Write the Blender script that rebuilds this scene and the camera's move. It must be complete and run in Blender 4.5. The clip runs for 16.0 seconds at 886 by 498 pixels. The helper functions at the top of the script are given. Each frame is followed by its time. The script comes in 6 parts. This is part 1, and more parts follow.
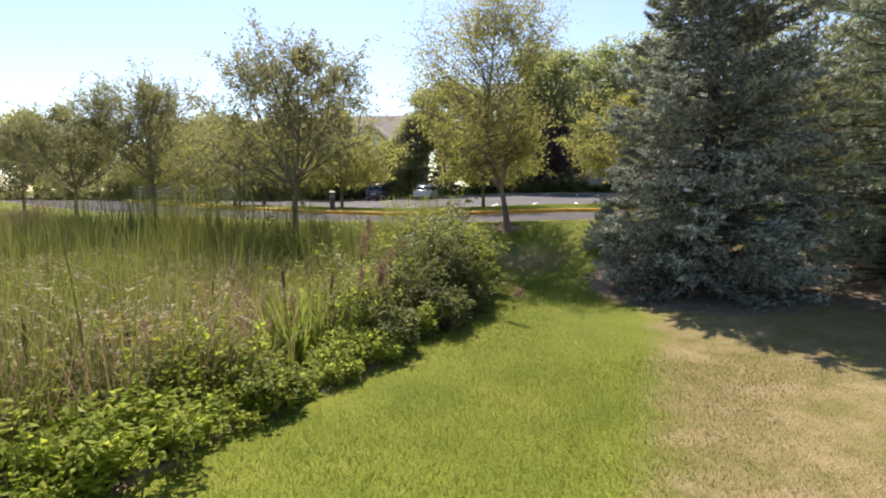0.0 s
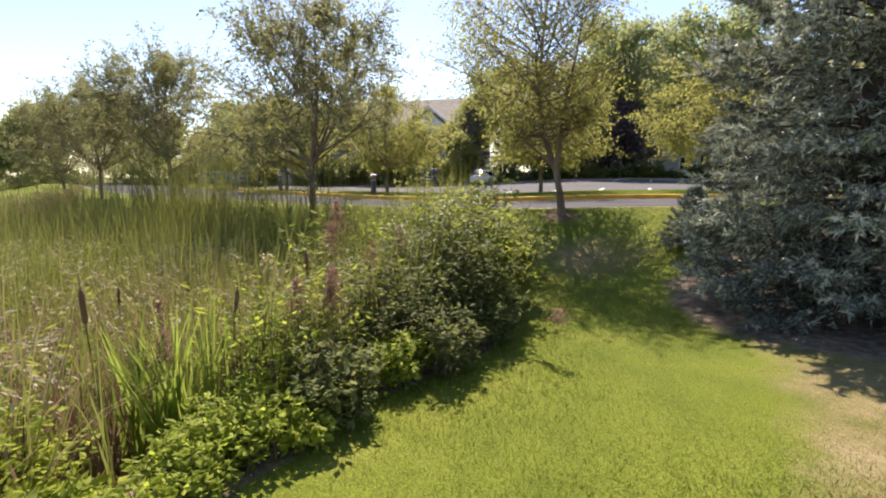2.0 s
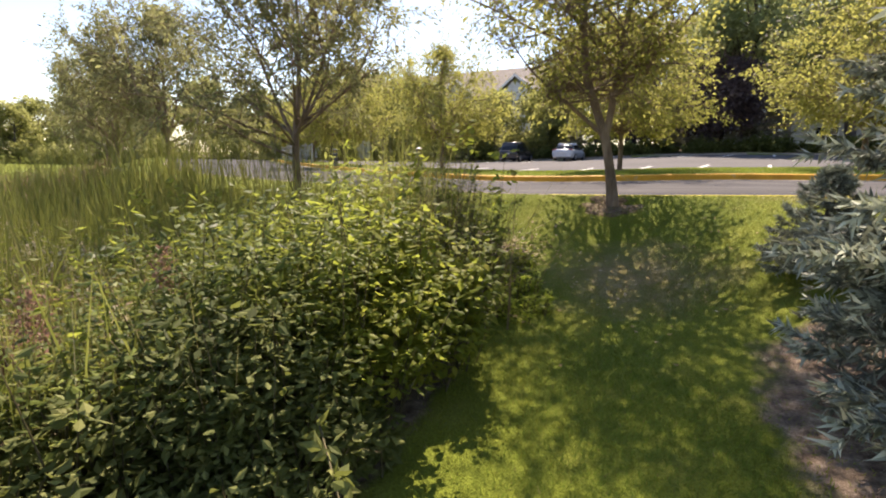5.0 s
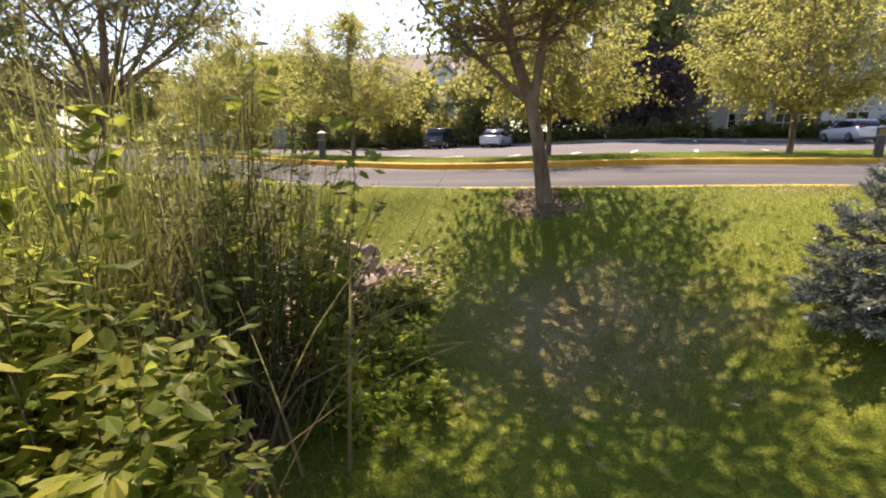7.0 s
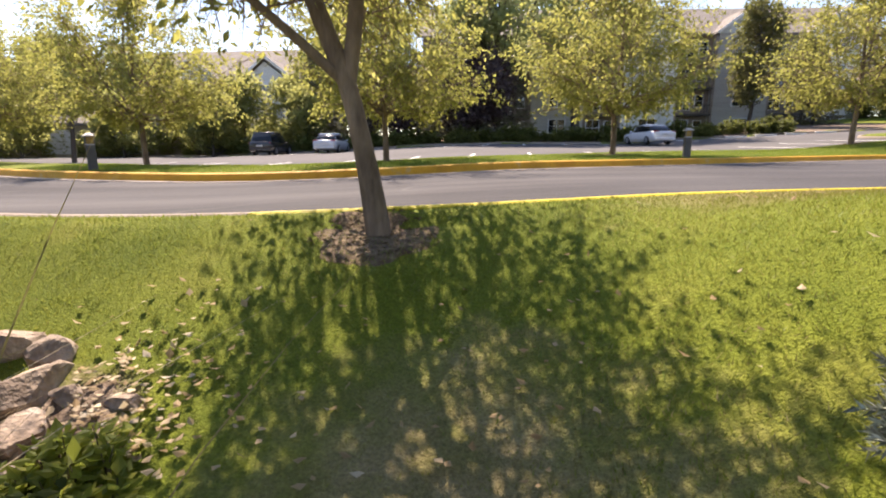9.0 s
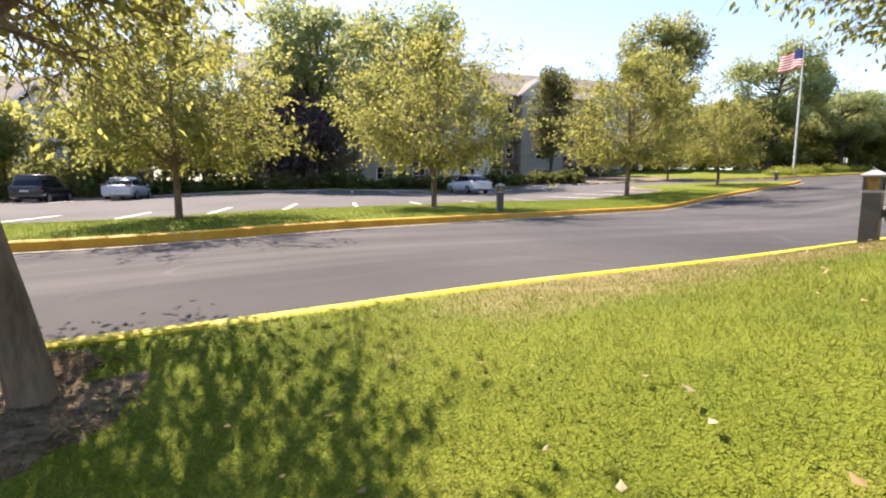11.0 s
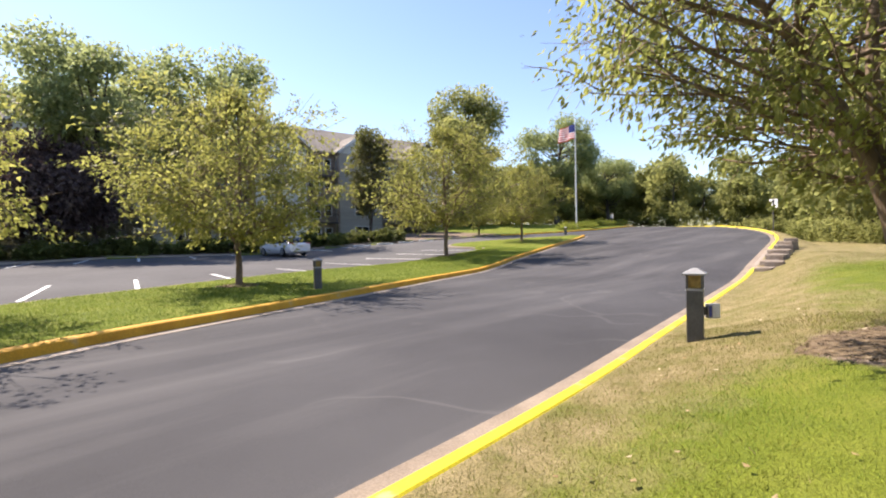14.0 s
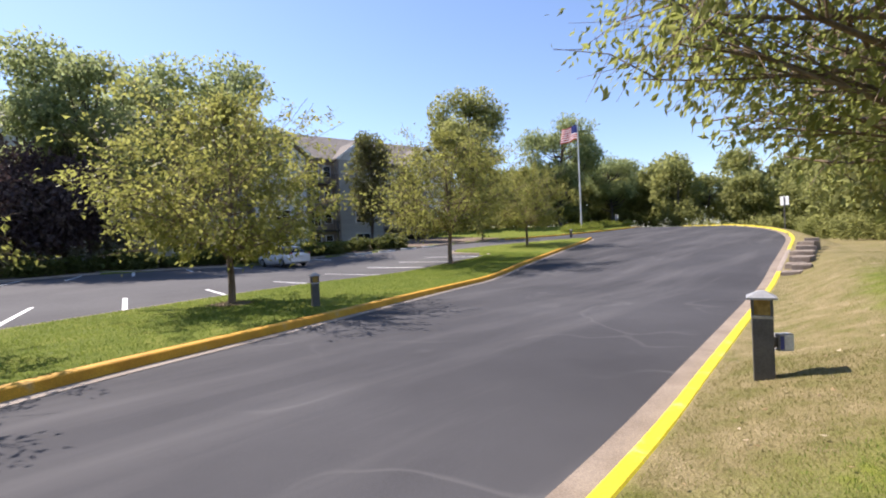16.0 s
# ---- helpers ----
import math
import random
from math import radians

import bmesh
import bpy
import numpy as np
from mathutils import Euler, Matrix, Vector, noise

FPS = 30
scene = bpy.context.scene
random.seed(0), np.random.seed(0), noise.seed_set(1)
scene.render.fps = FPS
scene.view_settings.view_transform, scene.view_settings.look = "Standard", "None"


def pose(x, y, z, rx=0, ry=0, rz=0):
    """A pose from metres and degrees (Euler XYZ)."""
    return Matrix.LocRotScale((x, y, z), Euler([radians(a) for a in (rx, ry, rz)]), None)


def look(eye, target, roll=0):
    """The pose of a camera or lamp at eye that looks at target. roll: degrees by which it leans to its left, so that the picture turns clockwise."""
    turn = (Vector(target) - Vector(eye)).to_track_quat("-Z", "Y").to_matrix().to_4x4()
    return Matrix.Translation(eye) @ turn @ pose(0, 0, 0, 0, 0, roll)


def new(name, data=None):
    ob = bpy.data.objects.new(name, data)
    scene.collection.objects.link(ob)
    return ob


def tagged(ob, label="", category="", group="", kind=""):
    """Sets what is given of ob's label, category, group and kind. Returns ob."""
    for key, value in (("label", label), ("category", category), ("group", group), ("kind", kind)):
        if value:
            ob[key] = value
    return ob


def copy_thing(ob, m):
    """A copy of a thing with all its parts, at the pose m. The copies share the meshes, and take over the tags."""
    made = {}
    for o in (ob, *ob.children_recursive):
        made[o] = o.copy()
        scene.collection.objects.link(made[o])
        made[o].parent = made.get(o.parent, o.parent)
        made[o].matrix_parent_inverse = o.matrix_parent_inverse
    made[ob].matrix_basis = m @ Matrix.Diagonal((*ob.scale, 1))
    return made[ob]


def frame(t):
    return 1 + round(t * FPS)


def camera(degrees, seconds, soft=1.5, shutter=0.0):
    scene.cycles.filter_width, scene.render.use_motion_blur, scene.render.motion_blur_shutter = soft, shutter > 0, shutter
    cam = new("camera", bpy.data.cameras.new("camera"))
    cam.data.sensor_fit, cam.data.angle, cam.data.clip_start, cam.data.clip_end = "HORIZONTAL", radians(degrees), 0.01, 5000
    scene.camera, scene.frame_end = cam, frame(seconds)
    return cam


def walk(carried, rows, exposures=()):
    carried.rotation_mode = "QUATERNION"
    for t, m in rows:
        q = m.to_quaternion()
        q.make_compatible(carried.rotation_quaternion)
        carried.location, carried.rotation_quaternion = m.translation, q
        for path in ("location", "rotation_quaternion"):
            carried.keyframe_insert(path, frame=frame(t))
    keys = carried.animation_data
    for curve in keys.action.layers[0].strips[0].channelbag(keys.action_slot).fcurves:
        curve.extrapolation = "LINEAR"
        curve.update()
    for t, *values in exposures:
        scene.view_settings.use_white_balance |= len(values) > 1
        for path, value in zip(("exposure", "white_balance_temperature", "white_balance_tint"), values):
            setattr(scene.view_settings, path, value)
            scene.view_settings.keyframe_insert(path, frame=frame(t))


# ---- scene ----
cam = camera(83.81, 16.0, soft=2.0)
PATH = [
    (0, -0.004, 0.001, 1.656, 83.55, -0.36, -0.80),
    (0.5, 0.207, 0.603, 1.605, 83.15, -0.33, 1.22),
    (1, 0.320, 1.255, 1.548, 82.80, -0.32, 2.90),
    (1.5, 0.473, 1.902, 1.502, 82.55, -0.39, 4.56),
    (2, 0.635, 2.482, 1.485, 82.04, -0.45, 6.64),
    (2.5, 0.941, 3.095, 1.451, 81.85, -0.28, 8.41),
    (3, 1.227, 3.735, 1.451, 81.44, -0.31, 10.21),
    (3.5, 1.393, 4.229, 1.465, 81.07, -0.33, 12.11),
    (3.7, 1.499, 4.429, 1.481, 80.70, -0.19, 12.61),
    (5.8, 1.923, 6.937, 1.490, 78.63, -0.77, 19.43),
    (6, 1.924, 7.215, 1.465, 78.63, -0.72, 18.33),
    (6.5, 1.886, 7.853, 1.411, 78.28, -0.45, 14.21),
    (7, 1.899, 8.476, 1.366, 77.86, -0.22, 9.91),
    (7.5, 1.931, 9.112, 1.343, 77.42, -0.15, 5.89),
    (8, 1.952, 9.695, 1.338, 76.73, 0.01, 1.74),
    (8.5, 1.990, 10.177, 1.340, 77.17, 0.11, -2.99),
    (9, 2.040, 10.599, 1.325, 78.44, 0.21, -8.13),
    (9.2, 2.084, 10.768, 1.318, 78.89, 0.30, -10.26),
    (11.3, 2.845, 11.533, 1.766, 84.05, -0.20, -29.88),
    (11.5, 2.869, 11.581, 1.823, 84.54, -0.09, -31.88),
    (12, 3.021, 11.757, 1.934, 85.89, 0.06, -36.54),
    (12.5, 3.212, 11.984, 2.054, 87.17, 0.44, -40.98),
    (13, 3.367, 12.195, 2.145, 88.28, 0.76, -45.29),
    (13.5, 3.560, 12.450, 2.232, 88.93, 1.07, -47.36),
    (14, 3.761, 12.724, 2.365, 89.12, 1.21, -47.43),
    (14.5, 4.166, 12.983, 2.465, 89.17, 1.39, -47.48),
    (15, 4.479, 13.217, 2.487, 89.30, 1.78, -47.53),
    (15.5, 4.484, 13.435, 2.561, 89.52, 2.10, -47.33),
    (16, 4.474, 13.522, 2.580, 89.55, 2.51, -47.20),
]
walk(cam, [(t, pose(x, y, z, rx, ry, rz)) for t, x, y, z, rx, ry, rz in PATH],
     exposures=((0.0, 1.25, 6600, 18), (2.0, 1.38, 6700, 19), (4.0, 1.52, 6950, 20), (6.0, 1.6, 7250, 23), (7.5, 1.76, 7250, 26), (9.0, 1.73, 7050, 23), (11.5, 1.84, 6850, 19), (13.0, 1.62, 6600, 18), (14.5, 1.38, 6450, 19), (16.0, 1.16, 6100, 20)))

# ---------------------------------------------------------------- light
SUN_EL, SUN_AZ = radians(50.5), math.atan2(-0.18, 0.984)      # azimuth from +y towards +x
world = bpy.data.worlds.new("world")
scene.world = world
world.use_nodes = True
wn = world.node_tree.nodes
sky = wn.new("ShaderNodeTexSky")
sky.sky_type, sky.sun_disc = "NISHITA", False
sky.sun_elevation, sky.sun_rotation = SUN_EL, SUN_AZ
sky.air_density, sky.dust_density, sky.ozone_density = 1.0, 0.25, 1.4
wn["Background"].inputs["Strength"].default_value = 0.09
world.node_tree.links.new(sky.outputs[0], wn["Background"].inputs["Color"])
sun = new("sun", bpy.data.lights.new("sun", "SUN"))
sun.data.energy, sun.data.angle, sun.data.color = 4.3, radians(0.53), (1.0, 0.91, 0.76)
to_sun = Vector((math.sin(SUN_AZ) * math.cos(SUN_EL), math.cos(SUN_AZ) * math.cos(SUN_EL), math.sin(SUN_EL)))
sun.matrix_world = look(to_sun * 60, (0, 0, 0))


# ---------------------------------------------------------------- materials
def material(name, rough=0.8, metal=0.0, spec=0.4):
    m = bpy.data.materials.new(name)
    m.use_nodes = True
    b = m.node_tree.nodes["Principled BSDF"]
    b.inputs["Roughness"].default_value, b.inputs["Metallic"].default_value = rough, metal
    b.inputs["Specular IOR Level"].default_value = spec
    return m, m.node_tree, b


def ramp(nt, source, stops):
    r = nt.nodes.new("ShaderNodeValToRGB")
    while len(r.color_ramp.elements) < len(stops):
        r.color_ramp.elements.new(0.5)
    for e, (p, c) in zip(r.color_ramp.elements, stops):
        e.position, e.color = p, (*c, 1)
    nt.links.new(source, r.inputs[0])
    return r.outputs[0]


def noise_of(nt, scale, detail=4, rough=0.55, stretch=(1, 1, 1), coord="Object"):
    tc, mp, n = (nt.nodes.new(k) for k in ("ShaderNodeTexCoord", "ShaderNodeMapping", "ShaderNodeTexNoise"))
    mp.inputs["Scale"].default_value = stretch
    n.inputs["Scale"].default_value, n.inputs["Detail"].default_value, n.inputs["Roughness"].default_value = scale, detail, rough
    nt.links.new(tc.outputs[coord], mp.inputs[0])
    nt.links.new(mp.outputs[0], n.inputs["Vector"])
    return n.outputs["Fac"]


def mix(nt, fac, a, b, mode="MIX"):
    m = nt.nodes.new("ShaderNodeMix")
    m.data_type, m.blend_type = "RGBA", mode
    for sock, v in ((m.inputs[0], fac), (m.inputs[6], a), (m.inputs[7], b)):
        if isinstance(v, (int, float)):
            sock.default_value = v
        elif isinstance(v, tuple):
            sock.default_value = (*v, 1)
        else:
            nt.links.new(v, sock)
    return m.outputs[2]


def bump(nt, b, height, strength=0.3, distance=0.02):
    n = nt.nodes.new("ShaderNodeBump")
    n.inputs["Strength"].default_value, n.inputs["Distance"].default_value = strength, distance
    nt.links.new(height, n.inputs["Height"])
    nt.links.new(n.outputs[0], b.inputs["Normal"])


def surface(name, stops, scale=3.0, fine=40.0, rough=0.8, metal=0.0, relief=0.3, distance=0.01, stretch=(1, 1, 1), spec=0.4):
    """A surface with colour patches at one scale, grain at a finer one, and relief."""
    m, nt, b = material(name, rough, metal, spec)
    big = ramp(nt, noise_of(nt, scale, stretch=stretch), stops)
    grain = noise_of(nt, fine, 3, stretch=stretch)
    shade = ramp(nt, grain, [(0.3, (0.72, 0.72, 0.72)), (0.7, (1.2, 1.2, 1.2))])
    nt.links.new(mix(nt, 0.8, big, shade, "MULTIPLY"), b.inputs["Base Color"])
    bump(nt, b, grain, relief, distance)
    return m


def scuffed(m):
    """Pale worn streaks along the drive over the sealed asphalt."""
    nt = m.node_tree
    b = nt.nodes["Principled BSDF"]
    base = b.inputs["Base Color"].links[0].from_socket
    streak = ramp(nt, noise_of(nt, 0.55, 5, 0.6, (0.12, 1.0, 1.0)), [(0.48, (0, 0, 0)), (0.7, (0.5, 0.5, 0.5))])
    arc = ramp(nt, noise_of(nt, 0.5, 2, 0.4), [(0.475, (0, 0, 0)), (0.5, (0.2, 0.2, 0.2)), (0.515, (0, 0, 0))])
    patch = ramp(nt, noise_of(nt, 0.3, 2, 0.5), [(0.52, (0, 0, 0)), (0.62, (1, 1, 1))])
    worn = mix(nt, streak, base, (0.14, 0.135, 0.135))
    nt.links.new(mix(nt, mix(nt, 1.0, arc, patch, "MULTIPLY"), worn, (0.2, 0.195, 0.19)), b.inputs["Base Color"])


def leafy(name, stops, rough=0.5, glow=0.5, patch=0.6, through_light=(0.28, 0.31, 0.07), spec=0.14):
    """Leaves: colour by leaf and by clump, some light passing through."""
    m, nt, b = material(name, rough, 0.0, spec)
    geo = nt.nodes.new("ShaderNodeNewGeometry")
    clump = noise_of(nt, patch, 2)
    add = nt.nodes.new("ShaderNodeMath")
    add.operation = "MULTIPLY_ADD"
    add.inputs[1].default_value = 0.55
    nt.links.new(geo.outputs["Random Per Island"], add.inputs[0])
    half = nt.nodes.new("ShaderNodeMath")
    half.operation = "MULTIPLY_ADD"
    half.inputs[1].default_value, half.inputs[2].default_value = 0.9, -0.2
    nt.links.new(clump, half.inputs[0])
    nt.links.new(half.outputs[0], add.inputs[2])
    col = ramp(nt, add.outputs[0], stops)
    nt.links.new(col, b.inputs["Base Color"])
    tr = nt.nodes.new("ShaderNodeBsdfTranslucent")
    nt.links.new(mix(nt, 0.6, col, through_light, "MIX"), tr.inputs["Color"])
    ms = nt.nodes.new("ShaderNodeMixShader")
    ms.inputs[0].default_value = glow
    nt.links.new(b.outputs[0], ms.inputs[1])
    nt.links.new(tr.outputs[0], ms.inputs[2])
    nt.links.new(ms.outputs[0], nt.nodes["Material Output"].inputs["Surface"])
    return m


ASPHALT = surface("asphalt", [(0.3, (0.05, 0.0495, 0.053)), (0.7, (0.078, 0.077, 0.081))], 0.22, 160, 0.95, relief=0.35, distance=0.004, spec=0.12)
scuffed(ASPHALT)
OLD_ASPHALT = surface("old_asphalt", [(0.3, (0.09, 0.088, 0.09)), (0.7, (0.125, 0.122, 0.123))], 0.25, 120, 0.95, relief=0.3, distance=0.004, spec=0.15)
CONCRETE = surface("concrete", [(0.3, (0.24, 0.195, 0.155)), (0.7, (0.33, 0.28, 0.23))], 1.2, 60, 0.9, relief=0.25, distance=0.005)
STAINED_CONCRETE = surface("stained_concrete", [(0.3, (0.19, 0.148, 0.112)), (0.7, (0.29, 0.235, 0.18))], 1.6, 60, 0.9, relief=0.25, distance=0.005)
AMBER_PAINT = surface("amber_kerb_paint", [(0.3, (0.50, 0.24, 0.012)), (0.62, (0.62, 0.33, 0.02)), (0.75, (0.50, 0.33, 0.12))], 2.6, 50, 0.7, relief=0.2, distance=0.004)
YELLOW_PAINT = surface("yellow_kerb_paint", [(0.3, (0.5, 0.41, 0.012)), (0.6, (0.6, 0.5, 0.015)), (0.72, (0.45, 0.39, 0.18))], 3.6, 50, 0.65, relief=0.2, distance=0.004)
WHITE_LINE = surface("white_line_paint", [(0.35, (0.62, 0.62, 0.6)), (0.7, (0.8, 0.8, 0.78))], 3, 60, 0.7)
BARK = surface("bark", [(0.3, (0.11, 0.075, 0.05)), (0.7, (0.27, 0.2, 0.14))], 5, 30, 0.92, relief=0.9, distance=0.02, stretch=(1, 1, 0.25))
DARK_BARK = surface("dark_bark", [(0.3, (0.05, 0.04, 0.033)), (0.7, (0.12, 0.1, 0.085))], 5, 30, 0.95, relief=0.9, distance=0.02, stretch=(1, 1, 0.25))
MULCH = surface("mulch", [(0.3, (0.08, 0.052, 0.028)), (0.55, (0.17, 0.12, 0.068)), (0.75, (0.3, 0.23, 0.14))], 14, 60, 0.95, relief=0.9, distance=0.03)
ROCK = surface("boulder_stone", [(0.3, (0.15, 0.105, 0.075)), (0.5, (0.3, 0.235, 0.18)), (0.72, (0.42, 0.37, 0.32))], 4.5, 30, 0.9, relief=0.9, distance=0.03)
BLOCK = surface("retaining_block_stone", [(0.3, (0.17, 0.13, 0.1)), (0.7, (0.31, 0.26, 0.21))], 3, 40, 0.95, relief=0.6, distance=0.02)

PEAR = leafy("pear_leaves", [(0.1, (0.08, 0.085, 0.027)), (0.45, (0.19, 0.192, 0.055)), (0.7, (0.3, 0.282, 0.085)), (0.92, (0.45, 0.4, 0.16))], glow=0.64, through_light=(0.4, 0.41, 0.1))
PEAR_GREEN = leafy("green_tree_leaves", [(0.1, (0.1, 0.125, 0.04)), (0.5, (0.21, 0.23, 0.07)), (0.85, (0.36, 0.35, 0.13))], glow=0.7, through_light=(0.36, 0.39, 0.1))
STREET_LEAF = leafy("dusty_olive_leaves", [(0.1, (0.075, 0.085, 0.045)), (0.5, (0.165, 0.17, 0.08)), (0.85, (0.29, 0.275, 0.14))], glow=0.55, through_light=(0.33, 0.34, 0.13))
OAK = leafy("oak_leaves", [(0.1, (0.11, 0.145, 0.07)), (0.5, (0.2, 0.245, 0.115)), (0.85, (0.31, 0.35, 0.17))], glow=0.66, patch=0.35, through_light=(0.4, 0.44, 0.18))
PLUM_LEAF = leafy("maroon_leaves", [(0.1, (0.035, 0.026, 0.03)), (0.5, (0.075, 0.055, 0.058)), (0.85, (0.15, 0.115, 0.1))], glow=0.25, patch=0.4, through_light=(0.14, 0.08, 0.07))
BRONZE_LEAF = leafy("bronze_leaves", [(0.1, (0.06, 0.06, 0.03)), (0.5, (0.12, 0.11, 0.055)), (0.85, (0.2, 0.17, 0.09))], glow=0.4, patch=0.4)
WOODS = leafy("wood_leaves", [(0.1, (0.11, 0.13, 0.045)), (0.5, (0.22, 0.235, 0.08)), (0.85, (0.36, 0.36, 0.14))], glow=0.68, patch=0.25, through_light=(0.37, 0.38, 0.13))
# ramp ends widened: shaded gaps and lit boughs are put into the needle colour
SPRUCE = leafy("blue_spruce_needles", [(0.1, (0.048, 0.046, 0.038)), (0.5, (0.17, 0.185, 0.15)), (0.7, (0.47, 0.51, 0.41)), (0.92, (0.68, 0.71, 0.56))], rough=0.55, glow=0.22, patch=0.9, through_light=(0.3, 0.34, 0.24))
GREEN_SPRUCE = leafy("green_spruce_needles", [(0.1, (0.085, 0.1, 0.07)), (0.45, (0.2, 0.235, 0.165)), (0.7, (0.35, 0.4, 0.28)), (0.92, (0.52, 0.56, 0.38))], rough=0.55, glow=0.22, patch=0.9, through_light=(0.3, 0.34, 0.18))
FIR = leafy("dark_fir_needles", [(0.1, (0.11, 0.1, 0.08)), (0.6, (0.18, 0.165, 0.13)), (0.9, (0.28, 0.26, 0.19))], rough=0.7, glow=0.25)
REED = leafy("reed_blades", [(0.1, (0.065, 0.082, 0.018)), (0.45, (0.125, 0.142, 0.032)), (0.7, (0.19, 0.18, 0.06)), (0.92, (0.33, 0.26, 0.13))], rough=0.55, glow=0.4, patch=0.45)
DRY_REED = leafy("dry_reed_blades", [(0.1, (0.15, 0.1, 0.05)), (0.5, (0.28, 0.2, 0.12)), (0.9, (0.45, 0.38, 0.26))], rough=0.7, glow=0.35)
PLUME = leafy("seed_plumes", [(0.1, (0.15, 0.085, 0.06)), (0.5, (0.26, 0.155, 0.115)), (0.9, (0.4, 0.28, 0.21))], rough=0.9, glow=0.35, through_light=(0.34, 0.2, 0.13))
WEED = leafy("weed_leaves", [(0.1, (0.07, 0.105, 0.022)), (0.45, (0.15, 0.19, 0.035)), (0.7, (0.25, 0.27, 0.045)), (0.92, (0.38, 0.35, 0.06))], rough=0.5, glow=0.58, patch=1.0, through_light=(0.38, 0.43, 0.07))
THICKET = leafy("thicket_leaves", [(0.1, (0.03, 0.048, 0.012)), (0.45, (0.085, 0.115, 0.026)), (0.7, (0.165, 0.2, 0.042)), (0.92, (0.29, 0.31, 0.07))], rough=0.5, glow=0.3, patch=1.0)
RUSH = leafy("rush_stems", [(0.1, (0.03, 0.045, 0.014)), (0.6, (0.07, 0.09, 0.025)), (0.9, (0.16, 0.17, 0.05))], rough=0.5, glow=0.15, patch=1.0)
LIME_WEED = leafy("lime_green_weed_leaves", [(0.1, (0.11, 0.155, 0.022)), (0.5, (0.26, 0.32, 0.04)), (0.9, (0.45, 0.47, 0.08))], rough=0.5, glow=0.58, patch=1.4, through_light=(0.41, 0.49, 0.07))
IRIS = leafy("iris_leaves", [(0.1, (0.1, 0.17, 0.02)), (0.5, (0.21, 0.32, 0.04)), (0.9, (0.36, 0.45, 0.08))], rough=0.4, glow=0.6, patch=1.0)
BUSH = leafy("bush_leaves", [(0.1, (0.036, 0.048, 0.014)), (0.5, (0.1, 0.12, 0.034)), (0.85, (0.23, 0.24, 0.08))], rough=0.66, glow=0.32, patch=1.2)
STEM = surface("stems", [(0.3, (0.07, 0.055, 0.03)), (0.7, (0.15, 0.13, 0.06))], 6, 40, 0.9)
CATTAIL = surface("cattail_heads", [(0.3, (0.1, 0.05, 0.025)), (0.7, (0.18, 0.1, 0.05))], 8, 90, 0.95)
GRASS = leafy("grass_blades", [(0.1, (0.105, 0.14, 0.016)), (0.5, (0.178, 0.208, 0.025)), (0.9, (0.28, 0.282, 0.055))], rough=0.5, glow=0.4, patch=0.5)
DRY_GRASS = leafy("dry_grass_blades", [(0.1, (0.12, 0.12, 0.032)), (0.5, (0.22, 0.185, 0.075)), (0.9, (0.34, 0.27, 0.14))], rough=0.7, glow=0.3, patch=0.7)


# ---------------------------------------------------------------- lie of the land
def step(a, b, v):
    s = np.clip((v - a) / (b - a), 0, 1)
    return s * s * (3 - 2 * s)


NEAR_KERB = [(-60, 64), (-34, 40), (-22, 28.4), (-14, 21.6), (-9, 18.6), (-5, 16.9), (-2.5, 16.0), (-1.2, 15.55), (0, 15.12), (1.5, 14.86), (3, 14.82), (5, 14.88), (8, 15.02), (12, 15.4), (20, 16.2),
             (28, 17.0), (36, 17.8), (44, 18.7), (52, 20.4), (60, 23.2), (68, 27.2), (76, 32.0), (84, 38.0)]
ISLAND_KERB = [(-40, 62), (-24, 42), (-16, 33.5), (-10, 27.6), (-5, 23.6), (-1, 21.8), (3, 21.4), (7, 22.6), (12, 24.2), (17, 25.9), (23, 27.8), (30, 29.8), (38, 32.0), (45, 33.8), (48.5, 35.0)]
ISLAND_BACK = [(-40, 68), (-24, 47), (-16, 38.0), (-10, 32.4), (-5, 29.2), (-1, 28.2), (3, 28.6), (7, 30.2), (12, 31.8), (17, 33.2), (23, 34.0), (30, 34.6), (32.8, 35.2), (33.8, 39.6), (35.5, 40.8), (39, 40.6), (45, 38.4), (48.5, 36.2)]
LOT_EDGE = [(-50, 75), (-24, 62), (-10, 56.5), (4, 53.4), (16, 51.6), (28, 50.2), (36, 48.6), (42, 47.0), (48, 44.8), (55, 41.4), (62, 39.6), (70, 39.0), (76, 41.0), (82, 46)]


def along(line, x):
    px, py = zip(*line)
    return np.interp(x, px, py)


def smooth_line(line, spacing=0.5):
    """The polyline as a smooth curve of evenly spaced points."""
    p = np.array(line, float)
    t = np.r_[0, np.cumsum(np.hypot(*np.diff(p, axis=0).T))]
    m = np.gradient(p, t, axis=0)
    s = np.linspace(0, t[-1], int(t[-1] / spacing) + 1)
    i = np.clip(np.searchsorted(t, s, "right") - 1, 0, len(t) - 2)
    h = (t[i + 1] - t[i])[:, None]
    u = ((s - t[i]) / (t[i + 1] - t[i]))[:, None]
    return ((2 * u**3 - 3 * u**2 + 1) * p[i] + (u**3 - 2 * u**2 + u) * h * m[i] + (3 * u**2 - 2 * u**3) * p[i + 1] + (u**3 - u**2) * h * m[i + 1])


